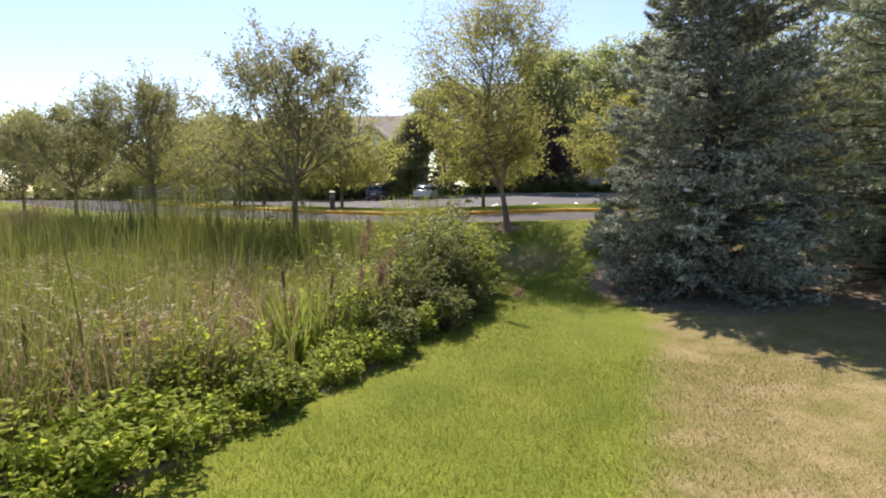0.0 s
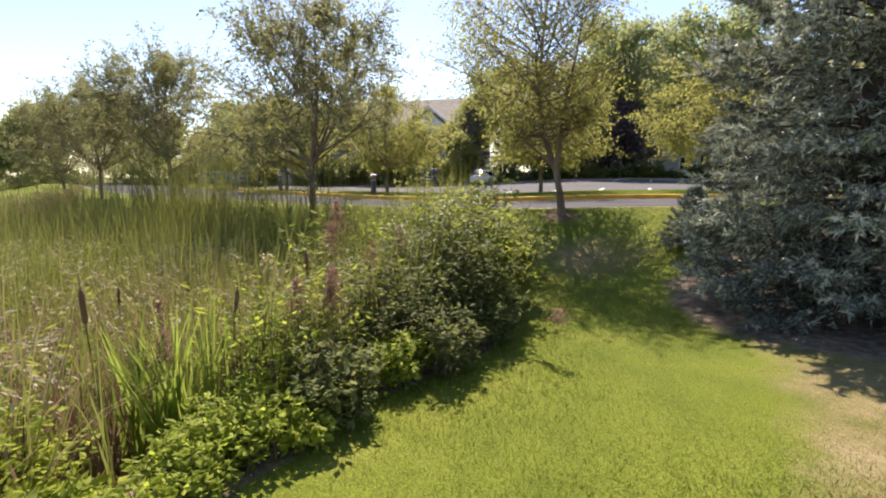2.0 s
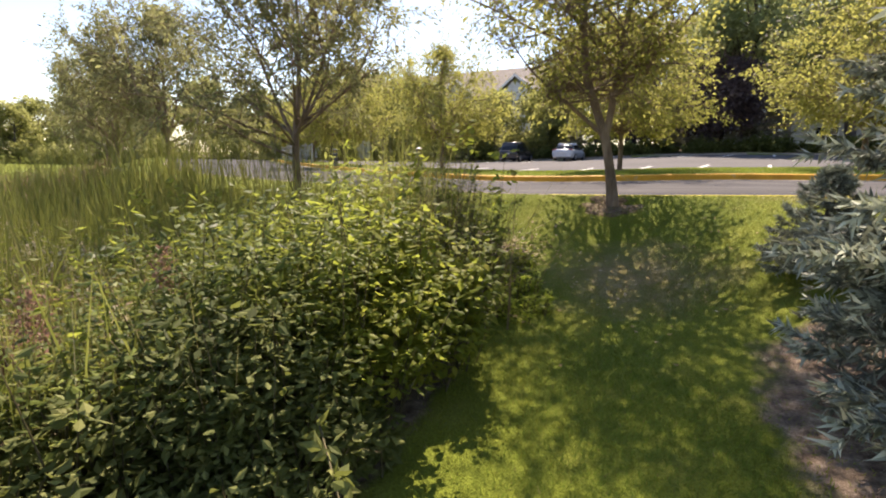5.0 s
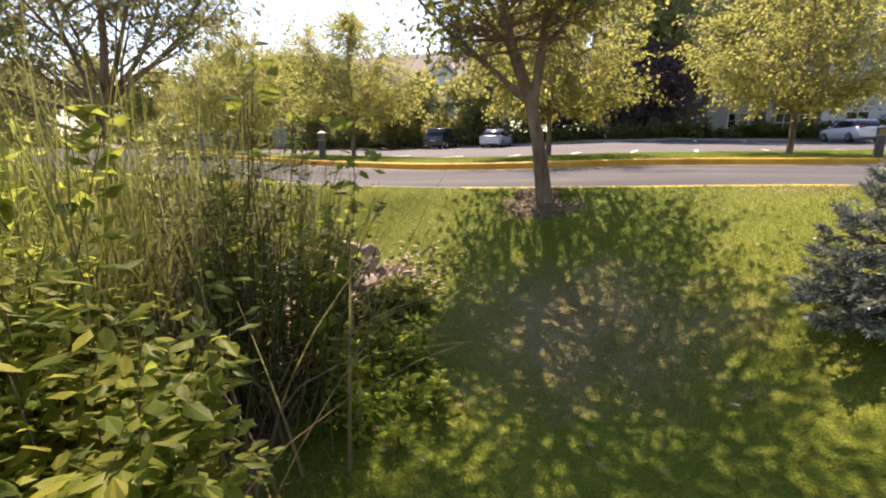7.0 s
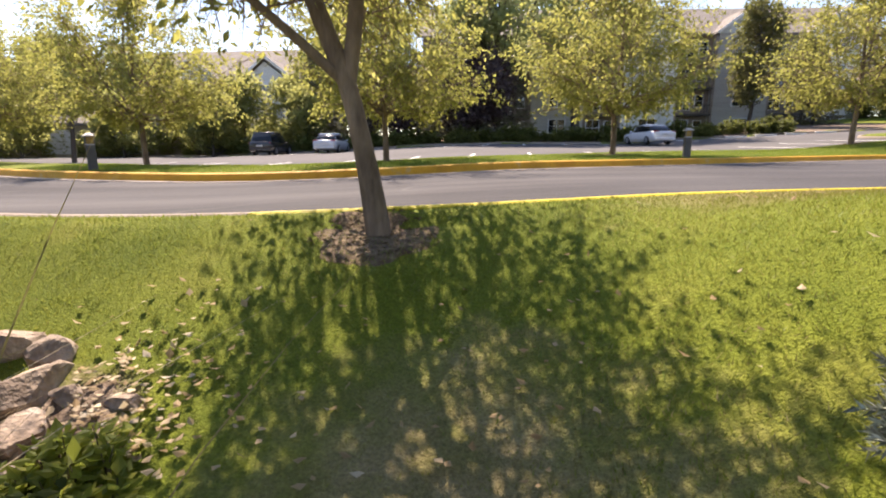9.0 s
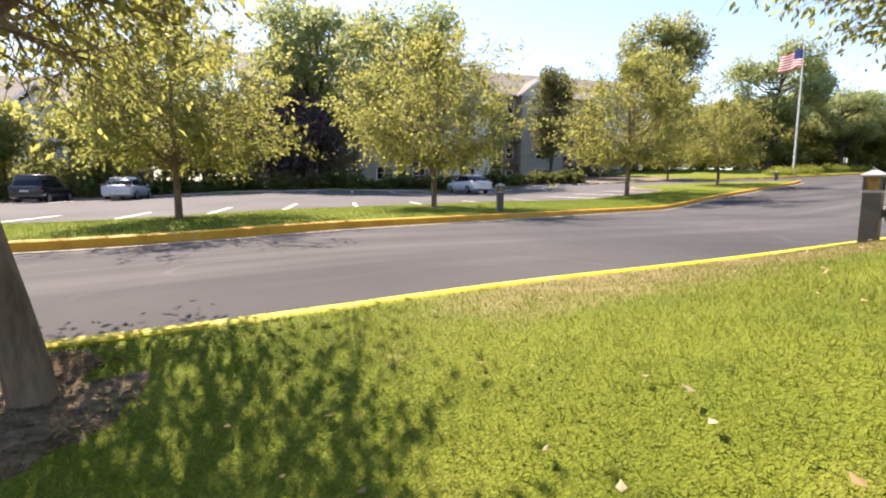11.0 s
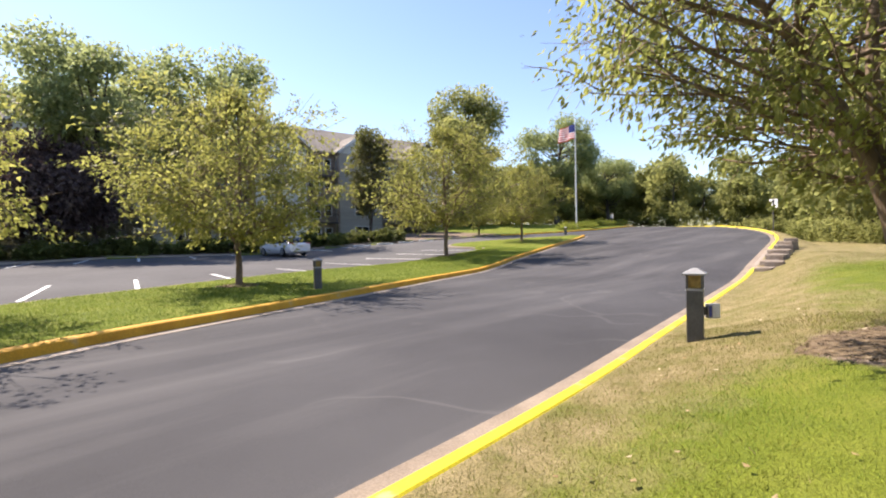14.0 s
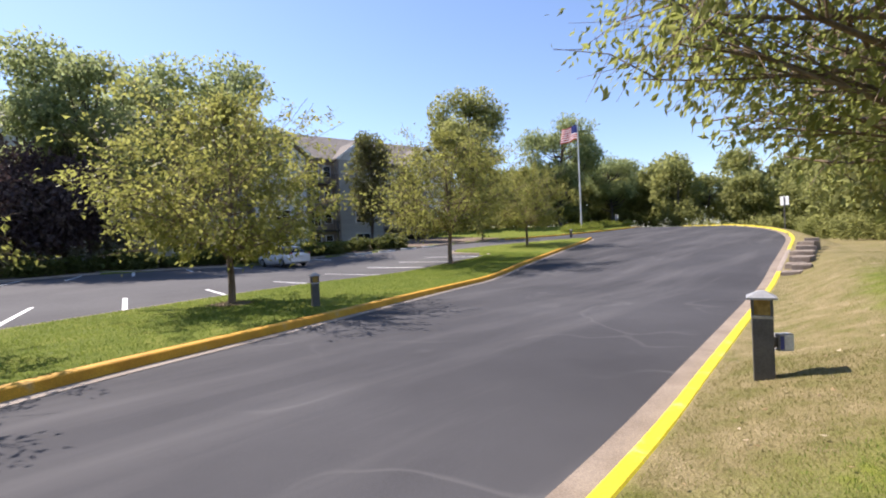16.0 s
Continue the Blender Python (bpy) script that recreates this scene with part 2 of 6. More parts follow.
def road_z(x, y):
    x, y = np.asarray(x, float), np.asarray(y, float)
    side = np.clip((x + 12) / 25, 0, 1)
    rise = 0.055 * np.maximum(0, x - 22) * np.clip((x - 22) / 8 + 0.3, 0, 1)
    return 0.62 + 0.2 * step(-2, 6, x) - 0.04 * step(21, 15.2, y) * step(-2, 4, x) + 0.035 * side * np.clip(y - 28, 0, 40) + np.minimum(rise, 2.6)


def lawn_z(x, y):
    """The lawn south of the road: a hollow beside the pond, a bank up to the kerb, higher ground towards the right."""
    x, y = np.asarray(x, float), np.asarray(y, float)
    d = along(NEAR_KERB, x) - y
    top = road_z(x, y) + 0.125 + 0.04 * step(5, 9, x) * step(0, 1.0, d) + 0.07 * step(4, 9, x) * step(0, 2.5, d) + 0.02 * np.clip(x - 9, 0, 30) * step(0.3, 4, d)
    top = top + 0.08 * np.exp(-((x - 10.6) ** 2 + (y - 14.3) ** 2) / 2.0) * step(0.05, 0.45, d)
    floor = 0.06 - 0.26 * step(0, 6, y) + 0.05 * np.clip(x - 3, 0, 12) + 1.2 * step(2.2, 5.6, x) * step(8.6, 12.4, y)
    pond = -0.75 * step(0.4, 2.6, shore(y) - x) * step(15.5, 12.5, y)
    width = 3.9 - 1.4 * step(3, 6, x) - 1.1 * step(1.4, -0.4, x)
    s = np.clip((d - 0.3 - 2.7 * step(-2.5, -7, x)) / (width - 0.3), 0, 1)
    quick = 1 - (1 - s) ** 1.8
    fall = step(0, 1, s) + (quick - step(0, 1, s)) * step(5.5, 3.0, x)
    z = top + (floor + pond - top) * fall
    level = step(1.0, 0.3, np.hypot(x - 2.05, y - 14.3)) * step(0.05, 0.4, d)      # the tree's own small terrace
    return z + (0.66 + 0.12 * (y - 14.3) - z) * level


def shore(y):
    """The edge of the reeds: x at each y."""
    return np.interp(y, [-20, 0, 3.2, 4.0, 4.8, 6.0, 7.0, 8.0, 9.5, 11.0, 12.5, 14, 15, 40], [-3.6, -2.6, -1.45, -1.1, -0.55, -0.15, 0.55, 1.05, 1.0, 0.75, 0.3, -1.2, -3.5, -30])


def ground_z(x, y):
    x, y = np.asarray(x, float), np.asarray(y, float)
    near, isl, back, far = (along(k, x) for k in (NEAR_KERB, ISLAND_KERB, ISLAND_BACK, LOT_EDGE))
    z = road_z(x, y) + 0.14
    on_island = (y > isl + 0.16) & (y < back - 0.04) & (x < 48.6)
    paved = (y > near - 0.02) & (y < far) & ~on_island & (x < 84)
    bump_up = 0.05 * np.sin(np.clip((y - isl) / np.maximum(back - isl, 0.1), 0, 1) * np.pi) * on_island
    z = np.where(y <= near - 0.02, lawn_z(x, y), z + bump_up + 0.02 * np.clip(y - far, 0, 20))
    return np.where(paved, road_z(x, y) - 0.12, z)


def gz(x, y):
    return float(ground_z(x, y))


# ---------------------------------------------------------------- mesh helpers
def mesh_of(name, verts, faces, mat, smooth=False):
    me = bpy.data.meshes.new(name)
    verts, faces = np.asarray(verts, np.float32), np.asarray(faces, np.int32)
    n, k = faces.shape
    me.vertices.add(len(verts))
    me.vertices.foreach_set("co", verts.ravel())
    me.loops.add(n * k)
    me.loops.foreach_set("vertex_index", faces.ravel())
    me.polygons.add(n)
    me.polygons.foreach_set("loop_start", np.arange(0, n * k, k, dtype=np.int32))
    me.polygons.foreach_set("use_smooth", np.full(n, smooth))
    me.update(calc_edges=True)
    me.materials.append(mat)
    return me


def empty(name, at=(0, 0, 0), turn=0.0):
    ob = new(name)
    ob.empty_display_size = 0.2
    ob.matrix_world = pose(*at, 0, 0, turn)
    return ob


def part(name, data, material_, parent, label=""):
    """Links a bmesh or a mesh as one object under a thing."""
    if isinstance(data, bmesh.types.BMesh):
        me = bpy.data.meshes.new(name)
        data.to_mesh(me)
        data.free()
        me.materials.append(material_)
    else:
        me = data
    ob = new(name, me)
    ob.parent = parent
    if label:
        ob["label"] = label
    return ob


def box(x0, x1, y0, y1, z0, z1, bevel=0.0, bm=None):
    bm = bm or bmesh.new()
    g = bmesh.ops.create_cube(bm, size=1, matrix=Matrix.Translation(((x0 + x1) / 2, (y0 + y1) / 2, (z0 + z1) / 2)) @ Matrix.Diagonal((x1 - x0, y1 - y0, z1 - z0, 1)))
    if bevel:
        edges = list({e for v in g["verts"] for e in v.link_edges})
        bmesh.ops.bevel(bm, geom=edges, offset=bevel, segments=2, affect="EDGES", profile=0.6)
    return bm


def tube(points, radii, sides=6):
    """Verts and quads of a tapered tube along points."""
    p, r = np.asarray(points, float), np.asarray(radii, float)
    d = np.gradient(p, axis=0)
    d /= np.linalg.norm(d, axis=1)[:, None] + 1e-9
    ref = np.array([0.31, 0.95, 0.05]) if abs(d[0][2]) > 0.8 else np.array([0.02, 0.03, 1.0])
    u = np.cross(d, ref)
    u /= np.linalg.norm(u, axis=1)[:, None] + 1e-9
    w = np.cross(d, u)
    a = np.linspace(0, 2 * np.pi, sides, endpoint=False)
    v = p[:, None] + r[:, None, None] * (np.cos(a)[None, :, None] * u[:, None] + np.sin(a)[None, :, None] * w[:, None])
    i = np.arange(len(p) - 1)[:, None] * sides + np.arange(sides)[None]
    j = np.arange(len(p) - 1)[:, None] * sides + (np.arange(sides)[None] + 1) % sides
    return v.reshape(-1, 3), np.stack([i, j, j + sides, i + sides], -1).reshape(-1, 4)


def joined(pieces):
    vs, fs, n = [], [], 0
    for v, f in pieces:
        vs.append(v)
        fs.append(f + n)
        n += len(v)
    return np.concatenate(vs), np.concatenate(fs)


def unit(v):
    return v / (np.linalg.norm(v, axis=-1, keepdims=True) + 1e-9)


def leaves(rng, at, size, way=None, slim=0.45, droop=0.3, jitter=0.35, flat=0.0, shape="fold"):
    """Leaves at the points, folded and four-cornered, pointed ovals or plain slivers; way: the direction in which they lie, as far as it is known."""
    n = len(at)
    d = rng.normal(size=(n, 3))
    if way is not None:
        d = way + d * 0.6
    d[:, 2] -= droop
    d = unit(d)
    s = unit(np.cross(d, rng.normal(size=(n, 3))))
    if flat:
        s = unit(unit(np.cross(d, np.array([0, 0, 1.0]))) * flat + s * (1 - flat))
    k = np.cross(d, s)
    L = (size * rng.uniform(1 - jitter, 1 + jitter, n))[:, None]
    w = L * slim
    base, tip, mid = at, at + d * L, at + d * L * 0.45
    if shape == "sliver":
        v = np.stack([mid - s * w * 0.6 - d * L * 0.4, mid + s * w * 0.6 - d * L * 0.2, tip], 1)
        return v.reshape(-1, 3), np.arange(n * 3).reshape(n, 3)
    if shape == "oval":
        tip = tip - np.array([0, 0, 0.22]) * L * rng.uniform(0, 1, n)[:, None]
        lo, hi = at + d * L * 0.28, at + d * L * 0.66
        v = np.stack([base, lo + s * w * 0.48 + k * w * 0.16, hi + s * w * 0.38 + k * w * 0.1, tip, hi - s * w * 0.38 + k * w * 0.1, lo - s * w * 0.48 + k * w * 0.16], 1)
        m = np.arange(n)[:, None] * 6
        return v.reshape(-1, 3), np.concatenate([m + np.array([[0, 1, 2, 3]]), m + np.array([[0, 3, 4, 5]])])
    v = np.stack([base, mid + s * w * 0.5 + k * w * 0.15, tip, mid - s * w * 0.5 + k * w * 0.15], 1)
    return v.reshape(-1, 3), (np.arange(n * 4).reshape(n, 4))


def blades(rng, x, y, z, height, width, lean=0.25, bend=0.35, parts=2):
    """Upright tapering blades that bend over; each has a few joints."""
    n = len(x)
    a = rng.uniform(0, 2 * np.pi, n)
    side = np.stack([np.cos(a), np.sin(a), np.zeros(n)], 1)
    b = rng.uniform(0, 2 * np.pi, n)
    out = np.stack([np.cos(b), np.sin(b), np.zeros(n)], 1)
    root = np.stack([x, y, z], 1)
    tilt = rng.uniform(0, lean, n)[:, None]
    curl = (rng.uniform(0, 1, n) ** 2)[:, None] * bend
    H, Wd = np.broadcast_to(height, n)[:, None], np.broadcast_to(width, n)[:, None]
    rows = []
    for k in range(parts + 1):
        s = k / parts
        c = root + out * H * (tilt * s + curl * s * s) + np.array([0, 0, 1]) * H * (s - 0.5 * curl * s * s)
        w = Wd * (1 - 0.92 * s) * 0.5
        rows += [c - side * w, c + side * w]
    if parts == 1:
        return np.stack([*rows[:2], (rows[2] + rows[3]) / 2], 1).reshape(-1, 3), np.arange(n * 3).reshape(n, 3)
    v = np.stack(rows, 1)
    m = 2 * (parts + 1)
    f = np.concatenate([np.arange(n)[:, None] * m + np.array([2 * k, 2 * k + 1, 2 * k + 3, 2 * k + 2])[None] for k in range(parts)])
    return v.reshape(-1, 3), f


def stuff(name, verts, faces, mat, label, category, parent=None):
    ob = new(name, mesh_of(name, verts, faces, mat))
    return tagged(ob, label, category, kind="stuff")


# ---------------------------------------------------------------- ground, road, kerbs
def lines_of(lo, hi, flo, fhi, fine, grow=1.18):
    v = list(np.arange(flo, fhi + 1e-6, fine))
    st = fine
    while v[-1] < hi:
        st *= grow
        v.append(v[-1] + st)
    st = fine
    while v[0] > lo:
        st *= grow
        v.insert(0, v[0] - st)
    return np.array(v)


def ground_sheet():
    gx, gy = lines_of(-900, 900, -14, 36, 0.3, 1.1), lines_of(-500, 1100, -3, 41, 0.22, 1.1)
    gy = np.sort(np.r_[gy[np.abs(gy - 15.02) > 0.16], 14.97, 15.1])
    X, Y = np.meshgrid(gx, gy)
    Y = Y + np.clip(along(NEAR_KERB, X) - 15, -1, 5) * step(3, 12, Y) * step(60, 19, Y)
    Z = ground_z(X, Y)
    far = np.hypot(X, Y - 20)
    Z = Z + 0.02 * np.sin(X * 0.9 + 1.3 * np.sin(Y * 0.7)) * np.sin(Y * 1.1 + 0.4) * step(1.0, 2.5, along(NEAR_KERB, X) - Y)
    Z = Z * step(400, 120, far) + 1.0 * step(120, 400, far)
    nx, ny = len(gx), len(gy)
    i = (np.arange(ny - 1)[:, None] * nx + np.arange(nx - 1)[None]).ravel()
    f = np.stack([i, i + 1, i + nx + 1, i + nx], 1)
    m, nt, b = material("lawn", 0.95, 0, 0.2)
    tc = nt.nodes.new("ShaderNodeTexCoord")
    att = nt.nodes.new("ShaderNodeAttribute")
    att.attribute_name = "dryness"
    att2 = nt.nodes.new("ShaderNodeAttribute")
    att2.attribute_name = "bare"
    green = ramp(nt, noise_of(nt, 1.3, 5), [(0.3, (0.1, 0.135, 0.012)), (0.55, (0.145, 0.175, 0.018)), (0.75, (0.2, 0.21, 0.035))])
    tan = ramp(nt, noise_of(nt, 2.2, 6, 0.65), [(0.3, (0.14, 0.14, 0.035)), (0.5, (0.23, 0.19, 0.085)), (0.72, (0.33, 0.265, 0.145))])
    soil = ramp(nt, noise_of(nt, 9, 5, 0.7), [(0.3, (0.08, 0.055, 0.04)), (0.5, (0.2, 0.15, 0.11)), (0.74, (0.38, 0.31, 0.24))])
    edge = nt.nodes.new("ShaderNodeMath")
    edge.operation = "ADD"
    wob = nt.nodes.new("ShaderNodeMath")
    wob.operation = "MULTIPLY_ADD"
    wob.inputs[1].default_value, wob.inputs[2].default_value = 0.9, -0.45
    nt.links.new(noise_of(nt, 1.8, 6, 0.7), wob.inputs[0])
    nt.links.new(wob.outputs[0], edge.inputs[0])
    nt.links.new(att.outputs["Fac"], edge.inputs[1])
    dry = ramp(nt, edge.outputs[0], [(0.3, (0, 0, 0)), (0.7, (1, 1, 1))])
    edge2 = nt.nodes.new("ShaderNodeMath")
    edge2.operation = "ADD"
    nt.links.new(wob.outputs[0], edge2.inputs[0])
    nt.links.new(att2.outputs["Fac"], edge2.inputs[1])
    bare = ramp(nt, edge2.outputs[0], [(0.4, (0, 0, 0)), (0.6, (1, 1, 1))])
    grain = noise_of(nt, 55, 3, 0.7)
    shade = ramp(nt, grain, [(0.3, (0.55, 0.55, 0.55)), (0.7, (1.3, 1.3, 1.3))])
    col = mix(nt, bare, mix(nt, dry, green, tan), soil)
    nt.links.new(mix(nt, 0.85, col, shade, "MULTIPLY"), b.inputs["Base Color"])
    bump(nt, b, grain, 0.8, 0.03)
    ob = new("ground", mesh_of("ground", np.stack([X, Y, Z], -1).reshape(-1, 3), f, m, True))
    for name, fn in (("dryness", dryness), ("bare", bareness)):
        a = ob.data.attributes.new(name, "FLOAT", "POINT")
        a.data.foreach_set("value", fn(X, Y).astype(np.float32).ravel())
    return tagged(ob, "mown green lawn with tan dry patches beside a reed-filled pond", "ground", kind="structure")


def dryness(x, y):
    """How far the grass has dried out: on the high side by the spruces and along the kerb; on the bank also the brown
    of the tree's shade.
    """
    side = step(-0.45, 1.25, x - np.interp(y, [-5, 0, 2.6, 4.5, 6.4, 7.5, 8.5], [-0.6, 0.0, 0.85, 1.7, 2.55, 2.9, 3.3])) * step(9.5, 8.2, y)
    d = along(NEAR_KERB, x) - y
    kerbside = step(2.2, 0.2, d) * step(-0.2, 0.1, d) * step(2, 6, x) * 0.75 + step(7.5, 10.5, x) * step(0, 0.5, d) * step(9, 7, d) * 0.72
    green = np.exp(-((x - 17.0) ** 2 / 16 + (y - 12.4) ** 2 / 2.5)) * 0.8
    # under the bank tree: brown thatch, plus its shade's brown tone put into the colour
    bank = 0.68 * np.exp(-((x - 2.4) / 1.4) ** 2 - ((y - 12.2) / 1.3) ** 2)
    return np.clip(np.maximum(np.maximum(side * 0.95, bank), kerbside - green), 0, 1)


def bareness(x, y):
    spr = np.maximum(0.85 * step(2.8, 1.4, np.hypot(x - 4.95, y - 9.1)), 0.85 * step(3.2, 1.9, np.hypot(x - 8.4, y - 8.5)))
    pond = step(-0.1, 0.4, shore(y) - x) * step(14.5, 13.2, y)
    rocks = 0.85 * np.exp(-((x - 0.45) / 0.5) ** 2 - ((y - 12.9) / 0.6) ** 2)
    pond = np.maximum(pond, rocks)
    trees = step(1.0, 0.5, np.hypot((x - 9.75), (y - 12.75) / 0.9))
    # dark soil behind the lot: planting beds, and the shade there given as colour
    beds_and_shade = step(0.2, 0.6, y - along(LOT_EDGE, x)) * step(52, 46, x) * step(14, 10, y - along(LOT_EDGE, x))
    return np.clip(np.maximum(np.maximum(spr, beds_and_shade), np.maximum(pond, trees)), 0, 1)


ground = ground_sheet()


def sheet_between(name, lo, hi, x0, x1, mat, label, category, step_x=0.6, rows=10, lift=0.0):
    """Paving between two lines over a range of x, lying on the fall of the road."""
    xs = np.linspace(x0, x1, int((x1 - x0) / step_x) + 1)
    a, b = along(lo, xs) if isinstance(lo, list) else lo(xs), along(hi, xs) if isinstance(hi, list) else hi(xs)
    t = np.linspace(0, 1, rows + 1)[:, None]
    Y = a + (b - a) * t
    X = np.broadcast_to(xs, Y.shape)
    Z = road_z(X, Y) + lift
    n = len(xs)
    i = (np.arange(rows)[:, None] * n + np.arange(n - 1)[None]).ravel()
    ob = new(name, mesh_of(name, np.stack([X, Y, Z], -1).reshape(-1, 3), np.stack([i, i + 1, i + n + 1, i + n], 1), mat, True))
    return tagged(ob, label, category, kind="structure")


def road_side(xs):
    """Where the drive meets the parking bays: the island, and past its tip the far kerb."""
    return np.where(xs < 48.4, along(ISLAND_KERB, xs), along(LOT_EDGE, xs))


sheet_between("road", NEAR_KERB, road_side, -58, 83.5, ASPHALT, "smooth dark grey asphalt drive curving uphill", "road")
sheet_between("parking_lot", ISLAND_BACK, LOT_EDGE, -40, 48.4, OLD_ASPHALT, "sunlit grey asphalt parking lot with white bay lines", "parking lot")


def kerb(name, line, profile, mat, label, spacing=0.5, lift=0.0, flip=1):
    """A kerb swept along a line; profile: offset to the left of the line, and height over the road."""
    p = smooth_line(line, spacing)
    d = unit(np.gradient(p, axis=0))
    nrm = np.stack([-d[:, 1], d[:, 0]], 1) * flip
    rows = []
    rng = np.random.default_rng(5)
    for o, h in profile:
        q = p + nrm * o
        rows.append(np.c_[q, road_z(p[:, 0], p[:, 1]) + h + lift])
    v = np.stack(rows, 1)
    k, n = len(profile), len(p)
    i = (np.arange(n - 1)[:, None] * k + np.arange(k - 1)[None]).ravel()
    me = mesh_of(name, v.reshape(-1, 3), np.stack([i, i + k, i + k + 1, i + 1], 1), mat, False)
    ob = new(name, me)
    return tagged(ob, label, "kerb", kind="structure")


NEAR_PART = smooth_line(NEAR_KERB, 0.5)


def stretch_of(x0, x1):
    p = [tuple(q) for q in NEAR_PART if x0 <= q[0] <= x1]
    return p[:-2:4] + [p[-1]]


pale, bright, bare_part, bright_far = (stretch_of(*span) for span in ((-60, 1.3), (0.9, 26.4), (25.9, 34.6), (34.1, 84)))
TOP = [(-0.08, -0.1), (-0.08, 0.125), (-0.06, 0.138), (0.06, 0.132), (0.09, 0.11), (0.11, 0.02), (0.11, -0.05)]
GUTTER = [(0.11, -0.05), (0.11, 0.018), (0.4, 0.012), (0.41, -0.05)]
ISLAND_TOP = [(-0.24, -0.1), (-0.24, 0.165), (-0.215, 0.185), (-0.05, 0.18), (-0.02, 0.16), (0.02, 0.02), (0.02, -0.05)]
ISLAND_GUTTER = [(0.02, -0.05), (0.02, 0.018), (0.26, 0.012), (0.27, -0.05)]
for line, paint, say in ((pale, CONCRETE, "pale worn concrete kerb along the drive"), (bright, YELLOW_PAINT, "bright yellow painted kerb edging the lawn"),
                         (bare_part, CONCRETE, "bare concrete kerb along the drive"), (bright_far, YELLOW_PAINT, "bright yellow painted kerb round the bend")):
    kerb("kerb", line, TOP, paint, say)
kerb("gutter", NEAR_KERB, GUTTER, STAINED_CONCRETE, "pale concrete gutter strip beside the drive")
kerb("island_kerb", ISLAND_KERB, ISLAND_TOP, AMBER_PAINT, "amber yellow painted kerb round the grass island", flip=-1)
kerb("island_gutter", ISLAND_KERB, ISLAND_GUTTER, CONCRETE, "pale concrete gutter strip along the island", flip=-1)
kerb("island_back_kerb", ISLAND_BACK, TOP, CONCRETE, "low concrete kerb behind the grass island")
kerb("lot_kerb", LOT_EDGE[:9], TOP, CONCRETE, "pale concrete kerb at the far side of the parking lot", flip=-1)
kerb("far_kerb", LOT_EDGE[8:], TOP, AMBER_PAINT, "amber yellow painted kerb beyond the island", flip=-1)


# ---------------------------------------------------------------- trees
def curve_pts(rng, start, way, length, n=6, lift=0.0, wander=0.12):
    """A wandering line from start; lift bends it up (or, below nought, down) on its way."""
    p, d, out = np.array(start, float), np.array(way, float), []
    d /= np.linalg.norm(d)
    for _ in range(n):
        out.append(p.copy())
        d = d + rng.normal(size=3) * wander + np.array([0, 0, lift / n])
        d /= np.linalg.norm(d)
        p = p + d * length / (n - 1)
    return np.array(out)


def place(ob, x, y, turn=0.0, size=1.0, sink=0.03):
    """A copy of a thing, set on the ground."""
    c = copy_thing(ob, pose(x, y, gz(x, y) - sink, 0, 0, turn))
    c.scale = (size, size, size)
    return c


def spline(points, n):
    """A smooth line of n points through the given ones."""
    p = np.array(points, float)
    t = np.r_[0, np.cumsum(np.linalg.norm(np.diff(p, axis=0), axis=1))]
    m = np.gradient(p, t, axis=0)
    s = np.linspace(0, t[-1], n)
    i = np.clip(np.searchsorted(t, s, "right") - 1, 0, len(t) - 2)
    h = (t[i + 1] - t[i])[:, None]
    u = (s - t[i])[:, None] / h
    return (2 * u**3 - 3 * u**2 + 1) * p[i] + (u**3 - 2 * u**2 + u) * h * m[i] + (3 * u**2 - 2 * u**3) * p[i + 1] + (u**3 - u**2) * h * m[i + 1]


